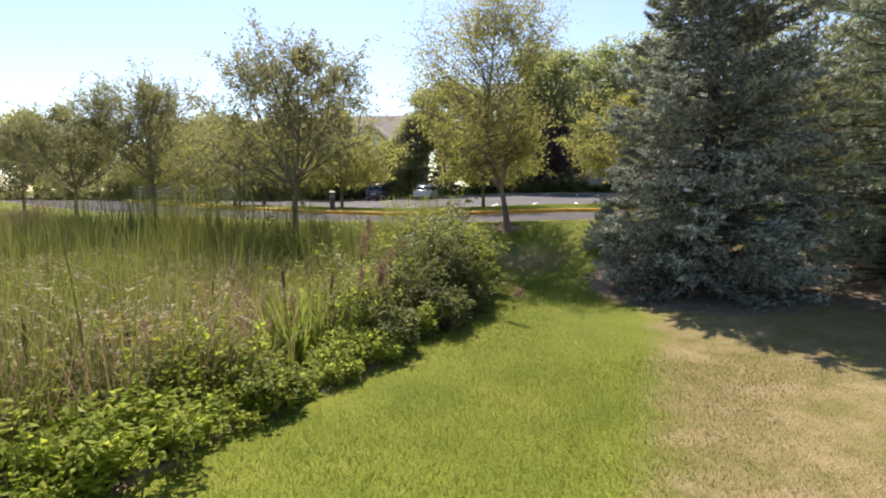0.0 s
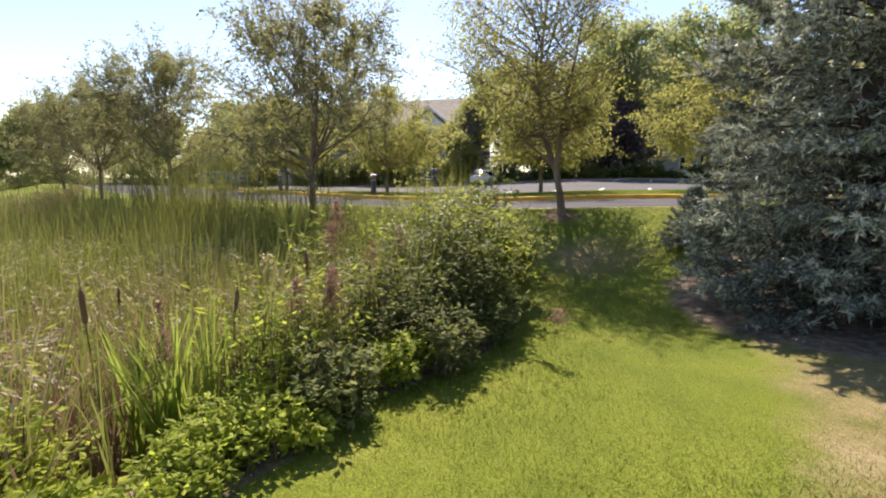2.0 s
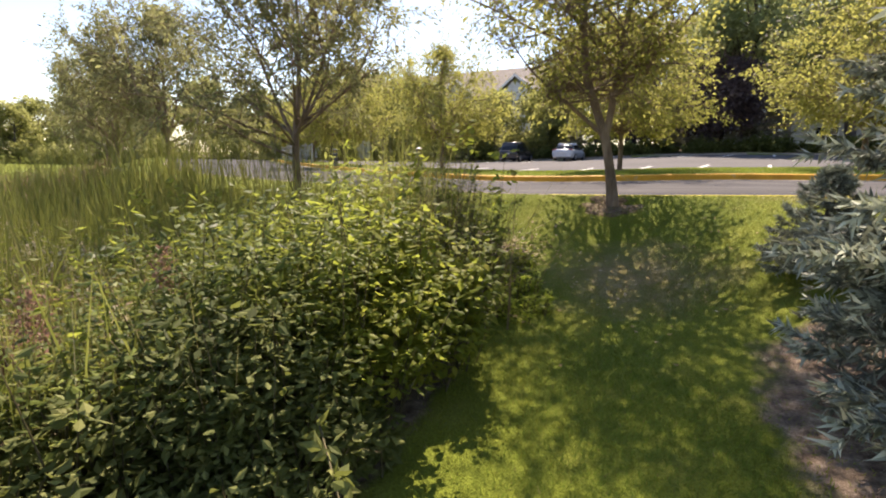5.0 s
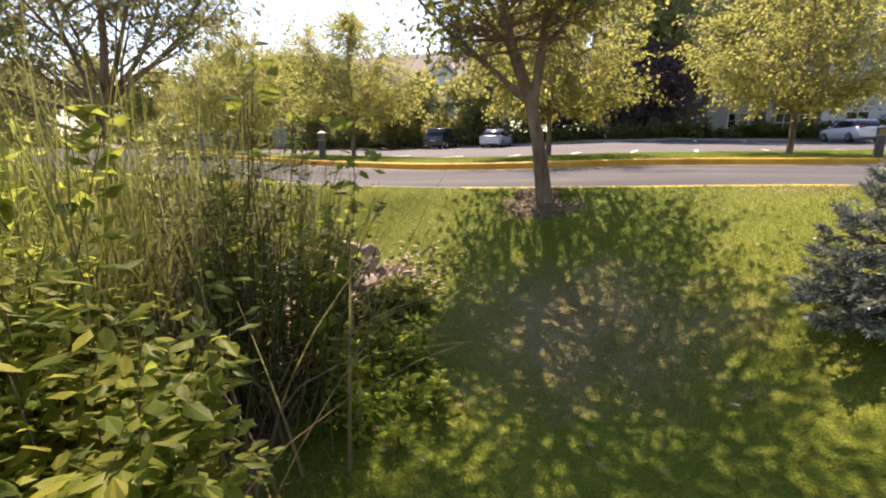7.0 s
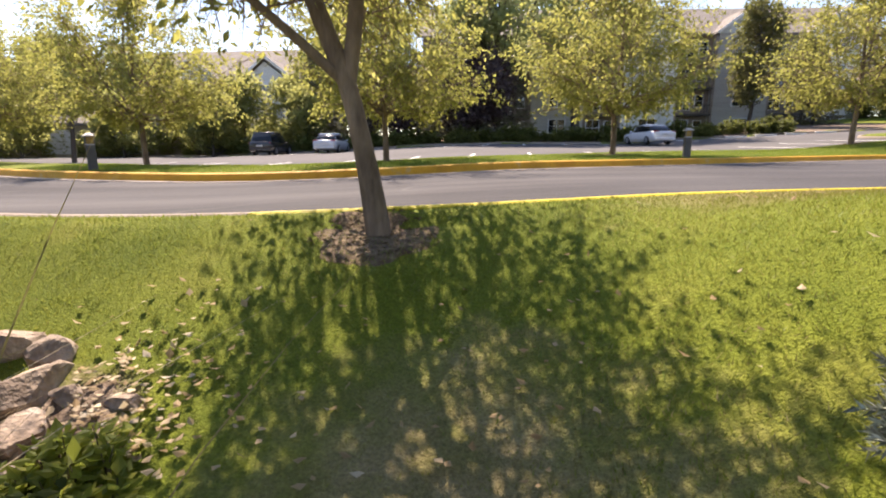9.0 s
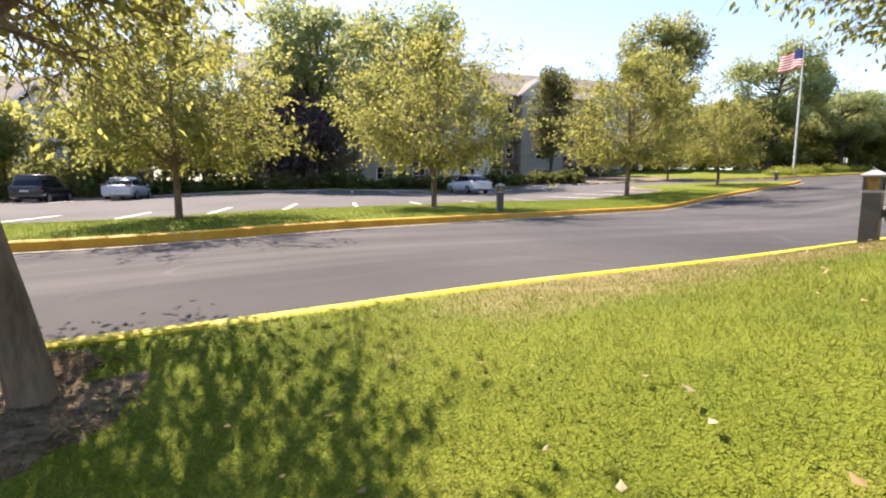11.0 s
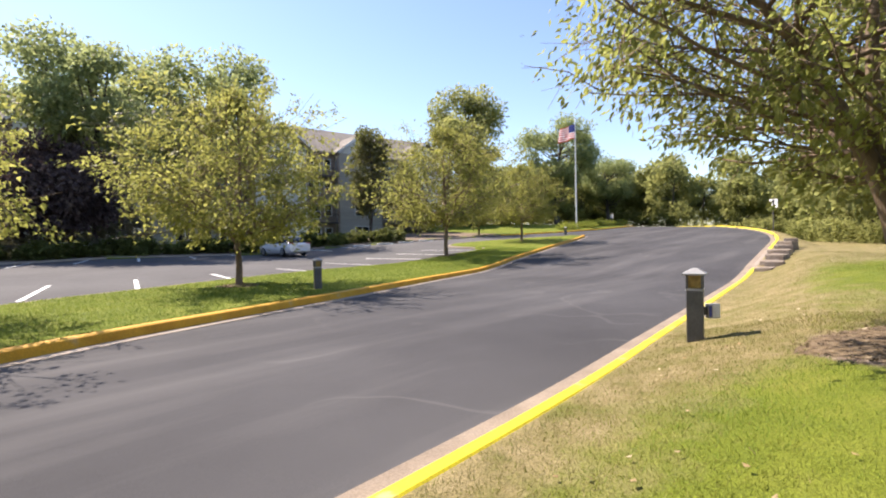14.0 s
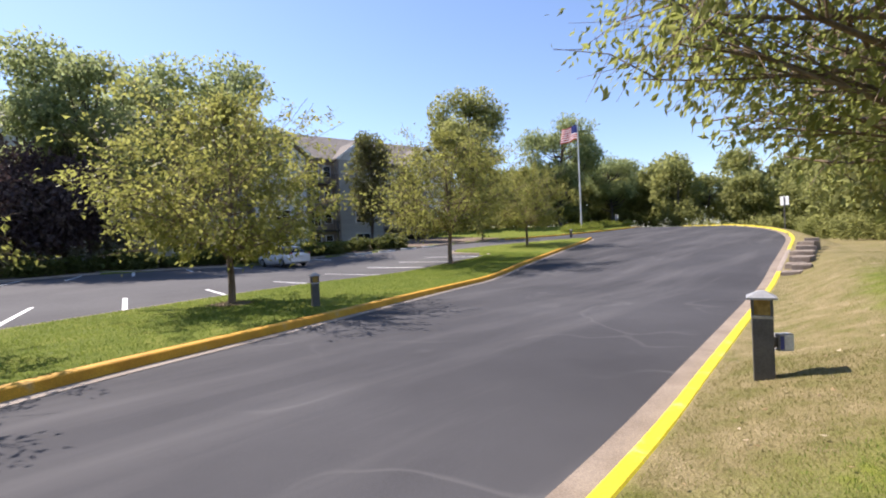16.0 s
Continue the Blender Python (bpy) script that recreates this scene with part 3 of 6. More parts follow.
def stemmed(rng, stems, reach, limbs, leaf, count, low=1.0, rise=(0.25, 1.0), droop=0.4, sub=9, gather=0.1, slim=0.45, thin=0.0, lift=0.2, shape="fold", ragged=1.0, bare=None):
    """A tree grown from given stems; reach(q) is under 1 inside the crown, and bare(q) where no leaf grows. Wood and leaves."""
    wood, spots, ways, lines = [], [], [], []
    for pts, radii in stems:
        line = spline(pts, 4 * len(pts))
        wood.append(tube(line, np.interp(np.linspace(0, 1, len(line)), np.linspace(0, 1, len(radii)), radii), 9))
        lines.append((line, radii))
    long = np.array([np.linalg.norm(np.diff(l[0], axis=0), axis=1).sum() for l in lines])
    owner = np.repeat(np.arange(len(lines)), np.maximum(2, np.round(limbs * long / long.sum())).astype(int))
    for k, own in enumerate(owner):
        line, radii = lines[own]
        ok = np.flatnonzero(line[:, 2] > low)
        i = int(ok[int(rng.uniform(0, 1) * len(ok))])
        f = (line[i, 2] - low) / 4.5
        az = k * 2.4 + rng.uniform(-0.5, 0.5)
        way = np.array([np.cos(az), np.sin(az), rise[0] + (rise[1] - rise[0]) * min(1.0, f) + rng.uniform(-0.15, 0.2)])
        L = 0.3
        while L < 4.5 and reach(line[i] + unit(way) * L) < 1:
            L += 0.12
        L *= rng.uniform(0.72, ragged)
        limb = curve_pts(rng, line[i], way, L, 7, lift=lift, wander=0.1)
        r0 = min(0.03, 0.5 * float(np.interp(i / len(line), np.linspace(0, 1, len(radii)), radii)) + 0.004)
        wood.append(tube(limb, np.linspace(r0, 0.006, 7), 5))
        for j in range(sub):
            f = 0.2 + 0.8 * (j + rng.uniform(0, 0.9)) / sub
            q = np.array([np.interp(f, np.linspace(0, 1, 7), limb[:, c]) for c in range(3)])
            d = unit(limb[min(6, int(f * 6) + 1)] - limb[int(min(5, f * 6))]) * 0.9 + rng.normal(size=3) * 0.5
            M = min(1.1, 0.3 + L * rng.uniform(0.15, 0.36))
            b = curve_pts(rng, q, d, M, 5, lift=-droop * rng.uniform(0, 1.6))
            if reach(b[-1]) > 1.12 * ragged ** 2 or b[-1][2] < low * 0.9:
                continue
            wood.append(tube(b[::2], np.linspace(r0 * 0.3 + 0.003, 0.003, 3), 3))
            for g in range(3):
                e = curve_pts(rng, b[1 + g], unit(b[-1] - b[0]) + rng.normal(size=3) * 0.6, M * 0.5, 4, lift=-droop * rng.uniform(0, 1.8))
                wood.append(tube(e[::3], np.array([0.004, 0.002]), 3))
                for bit in (e, b[1:]):
                    spots.append(bit)
                    ways.append(np.gradient(bit, axis=0))
    spots, ways = np.concatenate(spots), unit(np.concatenate(ways))
    top = spots[:, 2].max()
    keep = rng.uniform(size=len(spots)) > thin * np.clip((spots[:, 2] - low) / (top - low), 0, 1)
    keep &= np.array([reach(q) < 5 and not (bare and bare(q)) for q in spots])
    spots, ways = spots[keep], ways[keep]
    i = rng.integers(0, len(spots), count)
    return joined(wood), leaves(rng, spots[i] + rng.normal(size=(count, 3)) * gather, leaf, ways[i], slim, droop, shape=shape)


def grown(name, at, turn, label, group, leaf_mat, made):
    ob = empty(name, (*at, gz(*at) - 0.03), turn)
    part("trunk", mesh_of("trunk", *made[0], BARK, True), None, ob)
    part("crown", mesh_of("crown", *made[1], leaf_mat), None, ob)["kind"] = "stuff"
    return tagged(ob, label, "tree", group)


def oval_crown(cx, cy, cz, rx, ry, down, up):
    return lambda q: ((q[0] - cx) / rx) ** 2 + ((q[1] - cy) / ry) ** 2 + ((q[2] - cz) / (up if q[2] > cz else down)) ** 2


# the small tree on the bank, and the one farther along the lawn
BANK_STEMS = [([(0.02, 0, -0.1), (-0.02, 0, 0.25), (-0.1, 0, 0.75), (-0.19, 0.02, 1.15), (-0.34, 0.05, 1.55), (-0.48, 0.08, 1.95), (-0.6, 0.1, 2.7), (-0.58, 0.1, 3.7), (-0.5, 0.1, 4.8), (-0.4, 0.1, 5.9)], [0.108, 0.073, 0.066, 0.059, 0.042, 0.031, 0.02, 0.01]),
              ([(-0.19, 0.02, 1.1), (-0.13, 0.04, 1.45), (-0.08, 0.06, 1.9), (0.0, 0.1, 2.7), (0.22, 0.15, 3.8), (0.35, 0.15, 5.2)], [0.062, 0.05, 0.035, 0.02, 0.008]),
              ([(-0.2, 0.02, 1.15), (-0.48, -0.05, 1.4), (-0.9, -0.15, 1.75), (-1.35, -0.25, 2.15), (-1.7, -0.3, 2.6)], [0.04, 0.03, 0.02, 0.006]),
              ([(-0.09, 0.06, 1.75), (0.4, 0.2, 2.3), (0.8, 0.3, 2.75), (1.1, 0.4, 3.2)], [0.033, 0.022, 0.008]),
              ([(-0.4, 0.06, 1.75), (-0.75, 0.5, 2.4), (-1.1, 0.9, 3.2), (-1.3, 1.2, 4.0)], [0.035, 0.022, 0.008])]
bank_oval = oval_crown(-0.05, 0.7, 3.75, 2.9, 2.6, 2.4, 2.9)


def bank_crown(q):
    """High on the side of the lawn, lower over the pond and the kerb."""
    return 9.0 if (q[0] > 0.5 and q[2] < 1.9 + 0.3 * (q[1] < 0.6)) or (q[0] > 1.0 and q[2] < 3.0) or (q[0] > 1.5 and q[2] < 4.2) or q[0] > 2.2 or (q[1] < -0.9 and q[2] < 2.5) or (q[0] > 0.7 and q[1] < 0.1) or (q[0] < -1.25 and q[2] < 2.7) else bank_oval(q)


grown("bank_tree", (2.07, 14.36), 0, "young tree with yellowing leaves on the grass bank by the kerb", "street trees", PEAR,
      stemmed(np.random.default_rng(3), BANK_STEMS, bank_crown, 110, 0.085, 21000, low=1.65, rise=(0.05, 1.3), droop=0.5, thin=0.0, gather=0.2, slim=0.45, ragged=1.15, bare=lambda q: math.hypot(q[0] + 0.3, q[1] - 0.1) < 0.8 - 0.4 * (q[2] - 2.0) and q[2] < 2.2))
LAWN_STEMS = [([(0.02, -0.02, -0.1), (-0.04, 0.04, 0.35), (-0.12, 0.12, 0.85), (-0.24, 0.24, 1.4), (-0.44, 0.44, 1.9), (-0.68, 0.66, 2.4), (-1.05, 1.0, 3.0), (-1.5, 1.45, 3.5)], [0.15, 0.115, 0.1, 0.07, 0.055, 0.035, 0.01]),
              ([(-0.22, 0.22, 1.35), (-0.3, 0.3, 1.85), (-0.34, 0.32, 2.4), (-0.35, 0.3, 3.6), (-0.2, 0.25, 5.4)], [0.06, 0.05, 0.035, 0.01]),
              ([(-0.18, 0.18, 1.3), (0.15, -0.1, 1.8), (0.6, -0.5, 2.5), (1.1, -1.0, 3.5)], [0.06, 0.045, 0.03, 0.01]),
              ([(-0.2, 0.2, 1.4), (0.25, 0.6, 2.0), (0.9, 1.2, 2.8), (1.4, 1.7, 3.6)], [0.05, 0.04, 0.025, 0.008]),
              ([(-0.24, 0.22, 1.5), (-0.75, -0.2, 2.1), (-1.4, -0.7, 2.8), (-1.8, -1.1, 3.5)], [0.05, 0.035, 0.02, 0.008])]
lawn_oval = oval_crown(-0.1, 0.1, 3.6, 3.15, 3.15, 2.3, 2.7)
grown("lawn_tree", (9.85, 12.55), 0, "leafy young tree spreading over the dry lawn", "street trees", PEAR_GREEN,
      stemmed(np.random.default_rng(8), LAWN_STEMS, lambda q: 9.0 if q[2] < 1.5 + 0.6 * max(0.0, math.hypot(q[0], q[1]) - 1.2) else lawn_oval(q), 92, 0.09, 25000, low=1.5, rise=(0.0, 1.2), droop=0.8, thin=0.3, gather=0.1, slim=0.44, ragged=1.05))
# by the road behind the reeds
WEST_STEMS = [([(0, 0, -0.1), (0.02, 0, 0.6), (0.0, 0.03, 1.35), (0.1, 0.05, 2.2), (0.2, 0.0, 3.4), (0.15, 0, 4.9)], [0.1, 0.075, 0.05, 0.03, 0.01]),
              ([(0.0, 0.03, 1.3), (-0.35, 0.1, 1.9), (-0.8, 0.15, 2.9), (-1.2, 0.1, 4.2)], [0.045, 0.032, 0.02, 0.008]),
              ([(0.0, 0.03, 1.4), (0.45, -0.15, 2.0), (0.95, -0.3, 2.9), (1.45, -0.3, 4.0)], [0.042, 0.03, 0.016, 0.008]),
              ([(0.0, 0.03, 1.5), (0.1, 0.6, 2.1), (0.2, 1.1, 3.0), (0.1, 1.4, 3.9)], [0.05, 0.035, 0.02, 0.008])]
west = grown("street_tree", (-4.25, 14.95), 0, "feathery thin-crowned tree at the road edge behind the reeds", "street trees", STREET_LEAF,
             stemmed(np.random.default_rng(5), WEST_STEMS, oval_crown(0, 0, 2.8, 2.7, 2.5, 2.2, 2.2), 54, 0.1, 22000, low=0.9, rise=(0.3, 1.5), droop=0.4, lift=0.5, sub=8, thin=0.05, gather=0.06, slim=0.42, ragged=1.45))
place(west, -9.4, 16.7, 130, 0.82)
place(west, -13.0, 18.1, 250, 0.7)
place(west, -17.6, 21.4, 30, 0.75)
# on the grass island
ISLAND_STEMS = [([(0, 0, -0.1), (0.03, 0, 0.7), (0.0, 0.03, 1.5), (0.08, 0.05, 2.6), (0.15, 0.0, 4.2), (0.1, 0, 6.0)], [0.12, 0.09, 0.07, 0.045, 0.01]),
                ([(0.0, 0.03, 1.4), (-0.4, 0.1, 1.95), (-0.95, 0.2, 2.8), (-1.5, 0.2, 4.1)], [0.055, 0.04, 0.022, 0.008]),
                ([(0.0, 0.03, 1.5), (0.5, -0.1, 2.0), (1.1, -0.3, 2.8), (1.7, -0.3, 3.9)], [0.052, 0.036, 0.02, 0.008]),
                ([(0.0, 0.03, 1.55), (0.1, 0.6, 2.1), (0.3, 1.2, 3.0), (0.3, 1.6, 4.1)], [0.05, 0.035, 0.02, 0.008]),
                ([(0.0, 0.03, 1.6), (-0.1, -0.6, 2.15), (-0.3, -1.2, 3.0), (-0.3, -1.6, 4.0)], [0.05, 0.035, 0.02, 0.008])]
isl = grown("island_tree", (11.3, 29.0), 0, "round-crowned young tree with olive yellow leaves on the grass island", "island trees", PEAR,
            stemmed(np.random.default_rng(12), ISLAND_STEMS, oval_crown(0, 0, 3.3, 3.4, 3.3, 1.85, 2.7), 74, 0.135, 20000, low=1.6, rise=(0.0, 1.2), droop=0.5, lift=0.4, sub=8, thin=0.2, gather=0.09, slim=0.5, ragged=1.4, shape="sliver"))
place(isl, 2.5, 26.2, 100, 0.86)
place(isl, 27.1, 33.9, 200, 1.25)
place(isl, 39.5, 36.4, 300, 1.0)
place(isl, -5.4, 28.6, 160, 0.85)
place(isl, -13.0, 33.0, 60, 0.9)
place(isl, -19.5, 40.0, 210, 0.85)
place(isl, -27.0, 49.0, 330, 0.9)
place(isl, 46.5, 46.6, 20, 0.85)


def spruce(rng, height, radius, boughs=420, twigs=21, needles=27, leaf=0.105, needle=0.03, reach=0.42, full=1.5):
    """A conifer: drooping boughs with upturned tips, hung with needle-clad shoots. Wood and needles."""
    wood = [tube(np.c_[np.zeros(6), np.zeros(6), np.linspace(-0.1, height, 6)], np.linspace(0.06 + 0.014 * height, 0.01, 6), 8)]
    at, fan = [], []
    for k in range(boughs):
        s = ((k + rng.uniform(0, 1)) / boughs) ** 1.25
        z = 0.02 * height + 0.96 * height * s
        r = (radius * (1 - s ** full) * rng.uniform(0.74, 1.04) + 0.02 * height)
        az = k * 2.39996 + rng.uniform(-0.3, 0.3)
        way = np.array([np.cos(az), np.sin(az), 0.12 + 0.7 * s ** 2 + rng.uniform(-0.12, 0.12)])
        b = curve_pts(rng, (0, 0, z), way, r, 8, lift=-0.6 * (1 - s), wander=0.07)
        b[-3:, 2] += np.array([0.02, 0.06, 0.12]) * r
        b[:, 2] = np.maximum(b[:, 2], 0.04 + 0.03 * rng.uniform())
        wood.append(tube(b[::2], np.linspace((0.03 * (1 - s) + 0.006) * min(1.0, radius / 2), 0.004, 4), 4))
        d = unit(np.gradient(b, axis=0))
        m = max(5, int(twigs * (0.45 + 0.6 * r / radius)))
        f = np.r_[1.0, 1 - 0.85 * rng.uniform(0, 1, m - 1) ** 1.15]
        q = np.stack([np.interp(f, np.linspace(0, 1, 8), b[:, c]) for c in range(3)], 1)
        di = d[np.minimum(7, (f * 7).astype(int))]
        side = unit(np.cross(di, np.array([0, 0, 1.0]))) * rng.choice([-1.0, 1.0], m)[:, None]
        w = unit(di * rng.uniform(0.6, 1.1, m)[:, None] + side * (rng.uniform(0.25, 1.0, m) * (f < 0.99))[:, None] + np.array([0, 0, 1.0]) * rng.uniform(-0.5, 0.25, m)[:, None])
        L = reach * (0.55 + 0.9 * (1 - f)) * (0.5 + 0.6 * r / radius) * rng.uniform(0.7, 1.2, m)
        u = rng.uniform(0, 1, (m, needles))
        p = q[:, None] + w[:, None] * (L[:, None] * u)[..., None]
        p[..., 2] += 0.12 * L[:, None] * u ** 2
        at.append(p.reshape(-1, 3))
        fan.append(np.repeat(w, needles, 0))
    at, fan = np.concatenate(at), np.concatenate(fan)
    n = len(at)
    fan = unit(fan * 0.8 + unit(rng.normal(size=(n, 3))) * 0.75)
    s = unit(np.cross(fan, rng.normal(size=(n, 3))))
    L = leaf * rng.uniform(0.6, 1.15, n)[:, None]
    v = np.stack([at - s * needle * 0.5, at + s * needle * 0.5, at + fan * L], 1)
    return joined(wood), (v.reshape(-1, 3), np.arange(n * 3).reshape(n, 3))


def conifer(name, at, seed, label, mat, **kw):
    wood, needles = spruce(np.random.default_rng(seed), **kw)
    ob = empty(name, (*at, gz(*at) - 0.03))
    part("trunk", mesh_of("trunk", *wood, DARK_BARK, True), None, ob)
    part("needles", mesh_of("needles", *needles, mat), None, ob)["kind"] = "stuff"
    return tagged(ob, label, "spruce")


conifer("blue_spruce", (4.95, 9.0), 21, "dense blue-grey spruce sweeping down to bare soil", SPRUCE, height=7.9, radius=1.76, boughs=300, twigs=27, needles=29, reach=0.46, full=2.0)
conifer("blue_spruce", (8.4, 8.5), 22, "dense green spruce beside its blue neighbour on bare soil", GREEN_SPRUCE, height=10.5, radius=2.5, boughs=330, full=1.7)
conifer("young_spruce", (3.98, 11.5), 23, "small young blue spruce on the grass bank", SPRUCE, height=1.0, radius=0.5, boughs=110, twigs=11, needles=24, leaf=0.055, needle=0.014, reach=0.16, full=1.5)

# ---------------------------------------------------------------- pond: reeds and weeds
rng = np.random.default_rng(77)


def scatter(n, x0, x1, y0, y1, keep):
    x, y = rng.uniform(x0, x1, n), rng.uniform(y0, y1, n)
    k = keep(x, y)
    return x[k], y[k]


def in_pond(x, y, back=0.0):
    iris_gap = ((x + 1.4) / 0.6) ** 2 + ((y - 5.2) / 0.75) ** 2 > 1
    return iris_gap & (x < shore(y) - back) & (y < along(NEAR_KERB, x) - 1.5 - 1.3 * step(-3, -7, x))


x, y = scatter(60000, -16, 1.2, -1, 15.5, lambda x, y: in_pond(x, y, 0.9) & (rng.uniform(size=len(x)) < np.exp(-(-x - 1) / 12)))
h = rng.uniform(0.95, 1.75, len(x)) * (1 - 0.15 * step(9, 14, y) + 0.38 * step(8, 12, y) * step(-2.2, -4.5, x)) * (1 + 0.22 * np.sin(1.7 * x + 2.0 * np.sin(0.9 * y)) * np.sin(1.3 * y + x))
stuff("reeds", *blades(rng, x, y, ground_z(x, y), h, rng.uniform(0.01, 0.03, len(x)), 0.22, 0.4, 3), REED, "tall green and tan reeds filling the pond hollow", "reeds")
x, y = scatter(24000, -10, 1, 0, 13, lambda x, y: in_pond(x, y, 0.7) & (rng.uniform(size=len(x)) < 0.7))
stuff("dead_reeds", *blades(rng, x, y, ground_z(x, y), rng.uniform(0.6, 1.4, len(x)), rng.uniform(0.006, 0.016, len(x)), 0.4, 0.8, 3), DRY_REED, "dry straw-coloured reeds standing among the green", "reeds")
x, y = scatter(2600, -2.8, 0.35, 9.6, 12.9, lambda x, y: x < shore(y) - 0.55)
stuff("tall_reeds", *blades(rng, x, y, ground_z(x, y), rng.uniform(1.3, 2.3, len(x)), rng.uniform(0.012, 0.024, len(x)), 0.2, 0.45, 4), REED, "taller green and tan reeds behind the weed thicket", "reeds")
x, y = scatter(16000, -8, -0.6, 2.5, 10, lambda x, y: in_pond(x, y, 0.7) & (rng.uniform(size=len(x)) < np.exp(-((x + 3.0) / 1.6) ** 2) * (0.35 + 0.65 * (np.sin(1.9 * x + 0.5) * np.sin(1.4 * y) > -0.1))))
v = np.stack([x, y, ground_z(x, y)], 1)
stuff("pink_grasses", *blades(rng, x, y, v[:, 2], rng.uniform(0.7, 1.45, len(x)), 0.016, 0.3, 0.5, 2), PLUME, "reddish brown seeding grasses in the reed bed", "grasses")


n = 3800
hx, hy = scatter(n, -9, -0.8, 2.2, 12, lambda x, y: in_pond(x, y, 0.8))
n = len(hx)
tip = np.stack([hx, hy, ground_z(hx, hy) + rng.uniform(0.75, 1.35, n)], 1)
arc = rng.uniform(0, 2 * np.pi, n)
arc = np.stack([np.cos(arc), np.sin(arc), np.full(n, -0.2)], 1)
k = np.repeat(np.arange(n), 9)
s = np.tile(np.linspace(0, 1, 9), n)[:, None]
q = tip[k] + arc[k] * 0.16 * s - np.array([0, 0, 0.09]) * s ** 2 + rng.normal(size=(len(k), 3)) * 0.006
SEED = leafy("pale_seed_heads", [(0.1, (0.3, 0.2, 0.13)), (0.5, (0.48, 0.38, 0.26)), (0.9, (0.66, 0.6, 0.46))], rough=0.8, glow=0.4)
stuff("drooping_seed_heads", *leaves(rng, q, 0.052, arc[k] * 1.5, 0.36, 0.2), SEED, "pale straw seed heads nodding over the reeds", "seed heads")


def plume(at, height, seed):
    """A stem with a loose pink seed head."""
    r = np.random.default_rng(seed)
    ob = empty("seed_plume", at)
    line = curve_pts(r, (0, 0, 0), (0.1, 0.05, 1), height, 6, wander=0.05)
    part("stalk", mesh_of("stalk", *tube(line, np.linspace(0.006, 0.002, 6), 4), STEM, True), None, ob)
    n = 300
    s = r.uniform(0, 1, n)
    q = line[-1] - np.array([0, 0, 1]) * (s * 0.3)[:, None] + r.normal(size=(n, 3)) * (0.015 + 0.045 * s)[:, None]
    part("seed_head", mesh_of("seed_head", *leaves(r, q, 0.034, None, 0.4, -0.2), PLUME), None, ob, "feathery dusty pink seed head")["kind"] = "stuff"
    return tagged(ob, "tall weed stalk with a dusty pink seed head", "weed", "seed plumes")


for k, (px, py, ph) in enumerate(((-1.11, 7.37, 2.0), (-1.2, 7.45, 1.85), (-0.85, 6.19, 1.08), (-0.95, 6.1, 1.0), (-0.78, 6.25, 0.95), (-0.9, 7.4, 1.5), (-2.3, 6.0, 1.2), (-2.9, 6.8, 1.3), (-1.8, 5.4, 1.0), (-0.4, 8.1, 1.5), (-3.4, 5.5, 1.2))):
    plume((px, py, gz(px, py)), ph, 300 + k)


def cattail(at, height, seed):
    r = np.random.default_rng(seed)
    ob = empty("cattail", at)
    line = curve_pts(r, (0, 0, 0), (r.normal() * 0.06, r.normal() * 0.06, 1), height, 6, wander=0.02)
    part("stalk", mesh_of("stalk", *tube(line, np.linspace(0.007, 0.004, 6), 5), REED, True), None, ob)
    top = line[-1] - (line[-1] - line[-2]) * 0.2
    d = unit(line[-1] - line[-2])
    s = np.array([0, 0.01, 0.03, 0.15, 0.17, 0.18, 0.26])
    part("seed_head", mesh_of("seed_head", *tube(top - d * 0.15 + d * s[:, None], [0.004, 0.011, 0.0145, 0.0145, 0.011, 0.003, 0.001], 8), CATTAIL, True), None, ob, "brown velvety seed head")
    x0, y0 = np.zeros(7), np.zeros(7)
    part("blade", mesh_of("blade", *blades(r, x0 + r.normal(size=7) * 0.02, y0, np.zeros(7), height * r.uniform(0.7, 1.05, 7), 0.016, 0.2, 0.35, 4), REED), None, ob)["kind"] = "stuff"
    return tagged(ob, "cattail with a brown seed head among the reeds", "cattail", "cattails")


for k in range(26):
    cy = 2.5 + 9.5 * ((k * 0.618) % 1)
    cx = float(shore(cy)) - 0.8 - 3.6 * ((k * 0.414 + 0.2) % 1) ** 1.3
    cattail((cx, cy, gz(cx, cy)), 1.0 + 0.4 * ((k * 0.73) % 1), 500 + k)


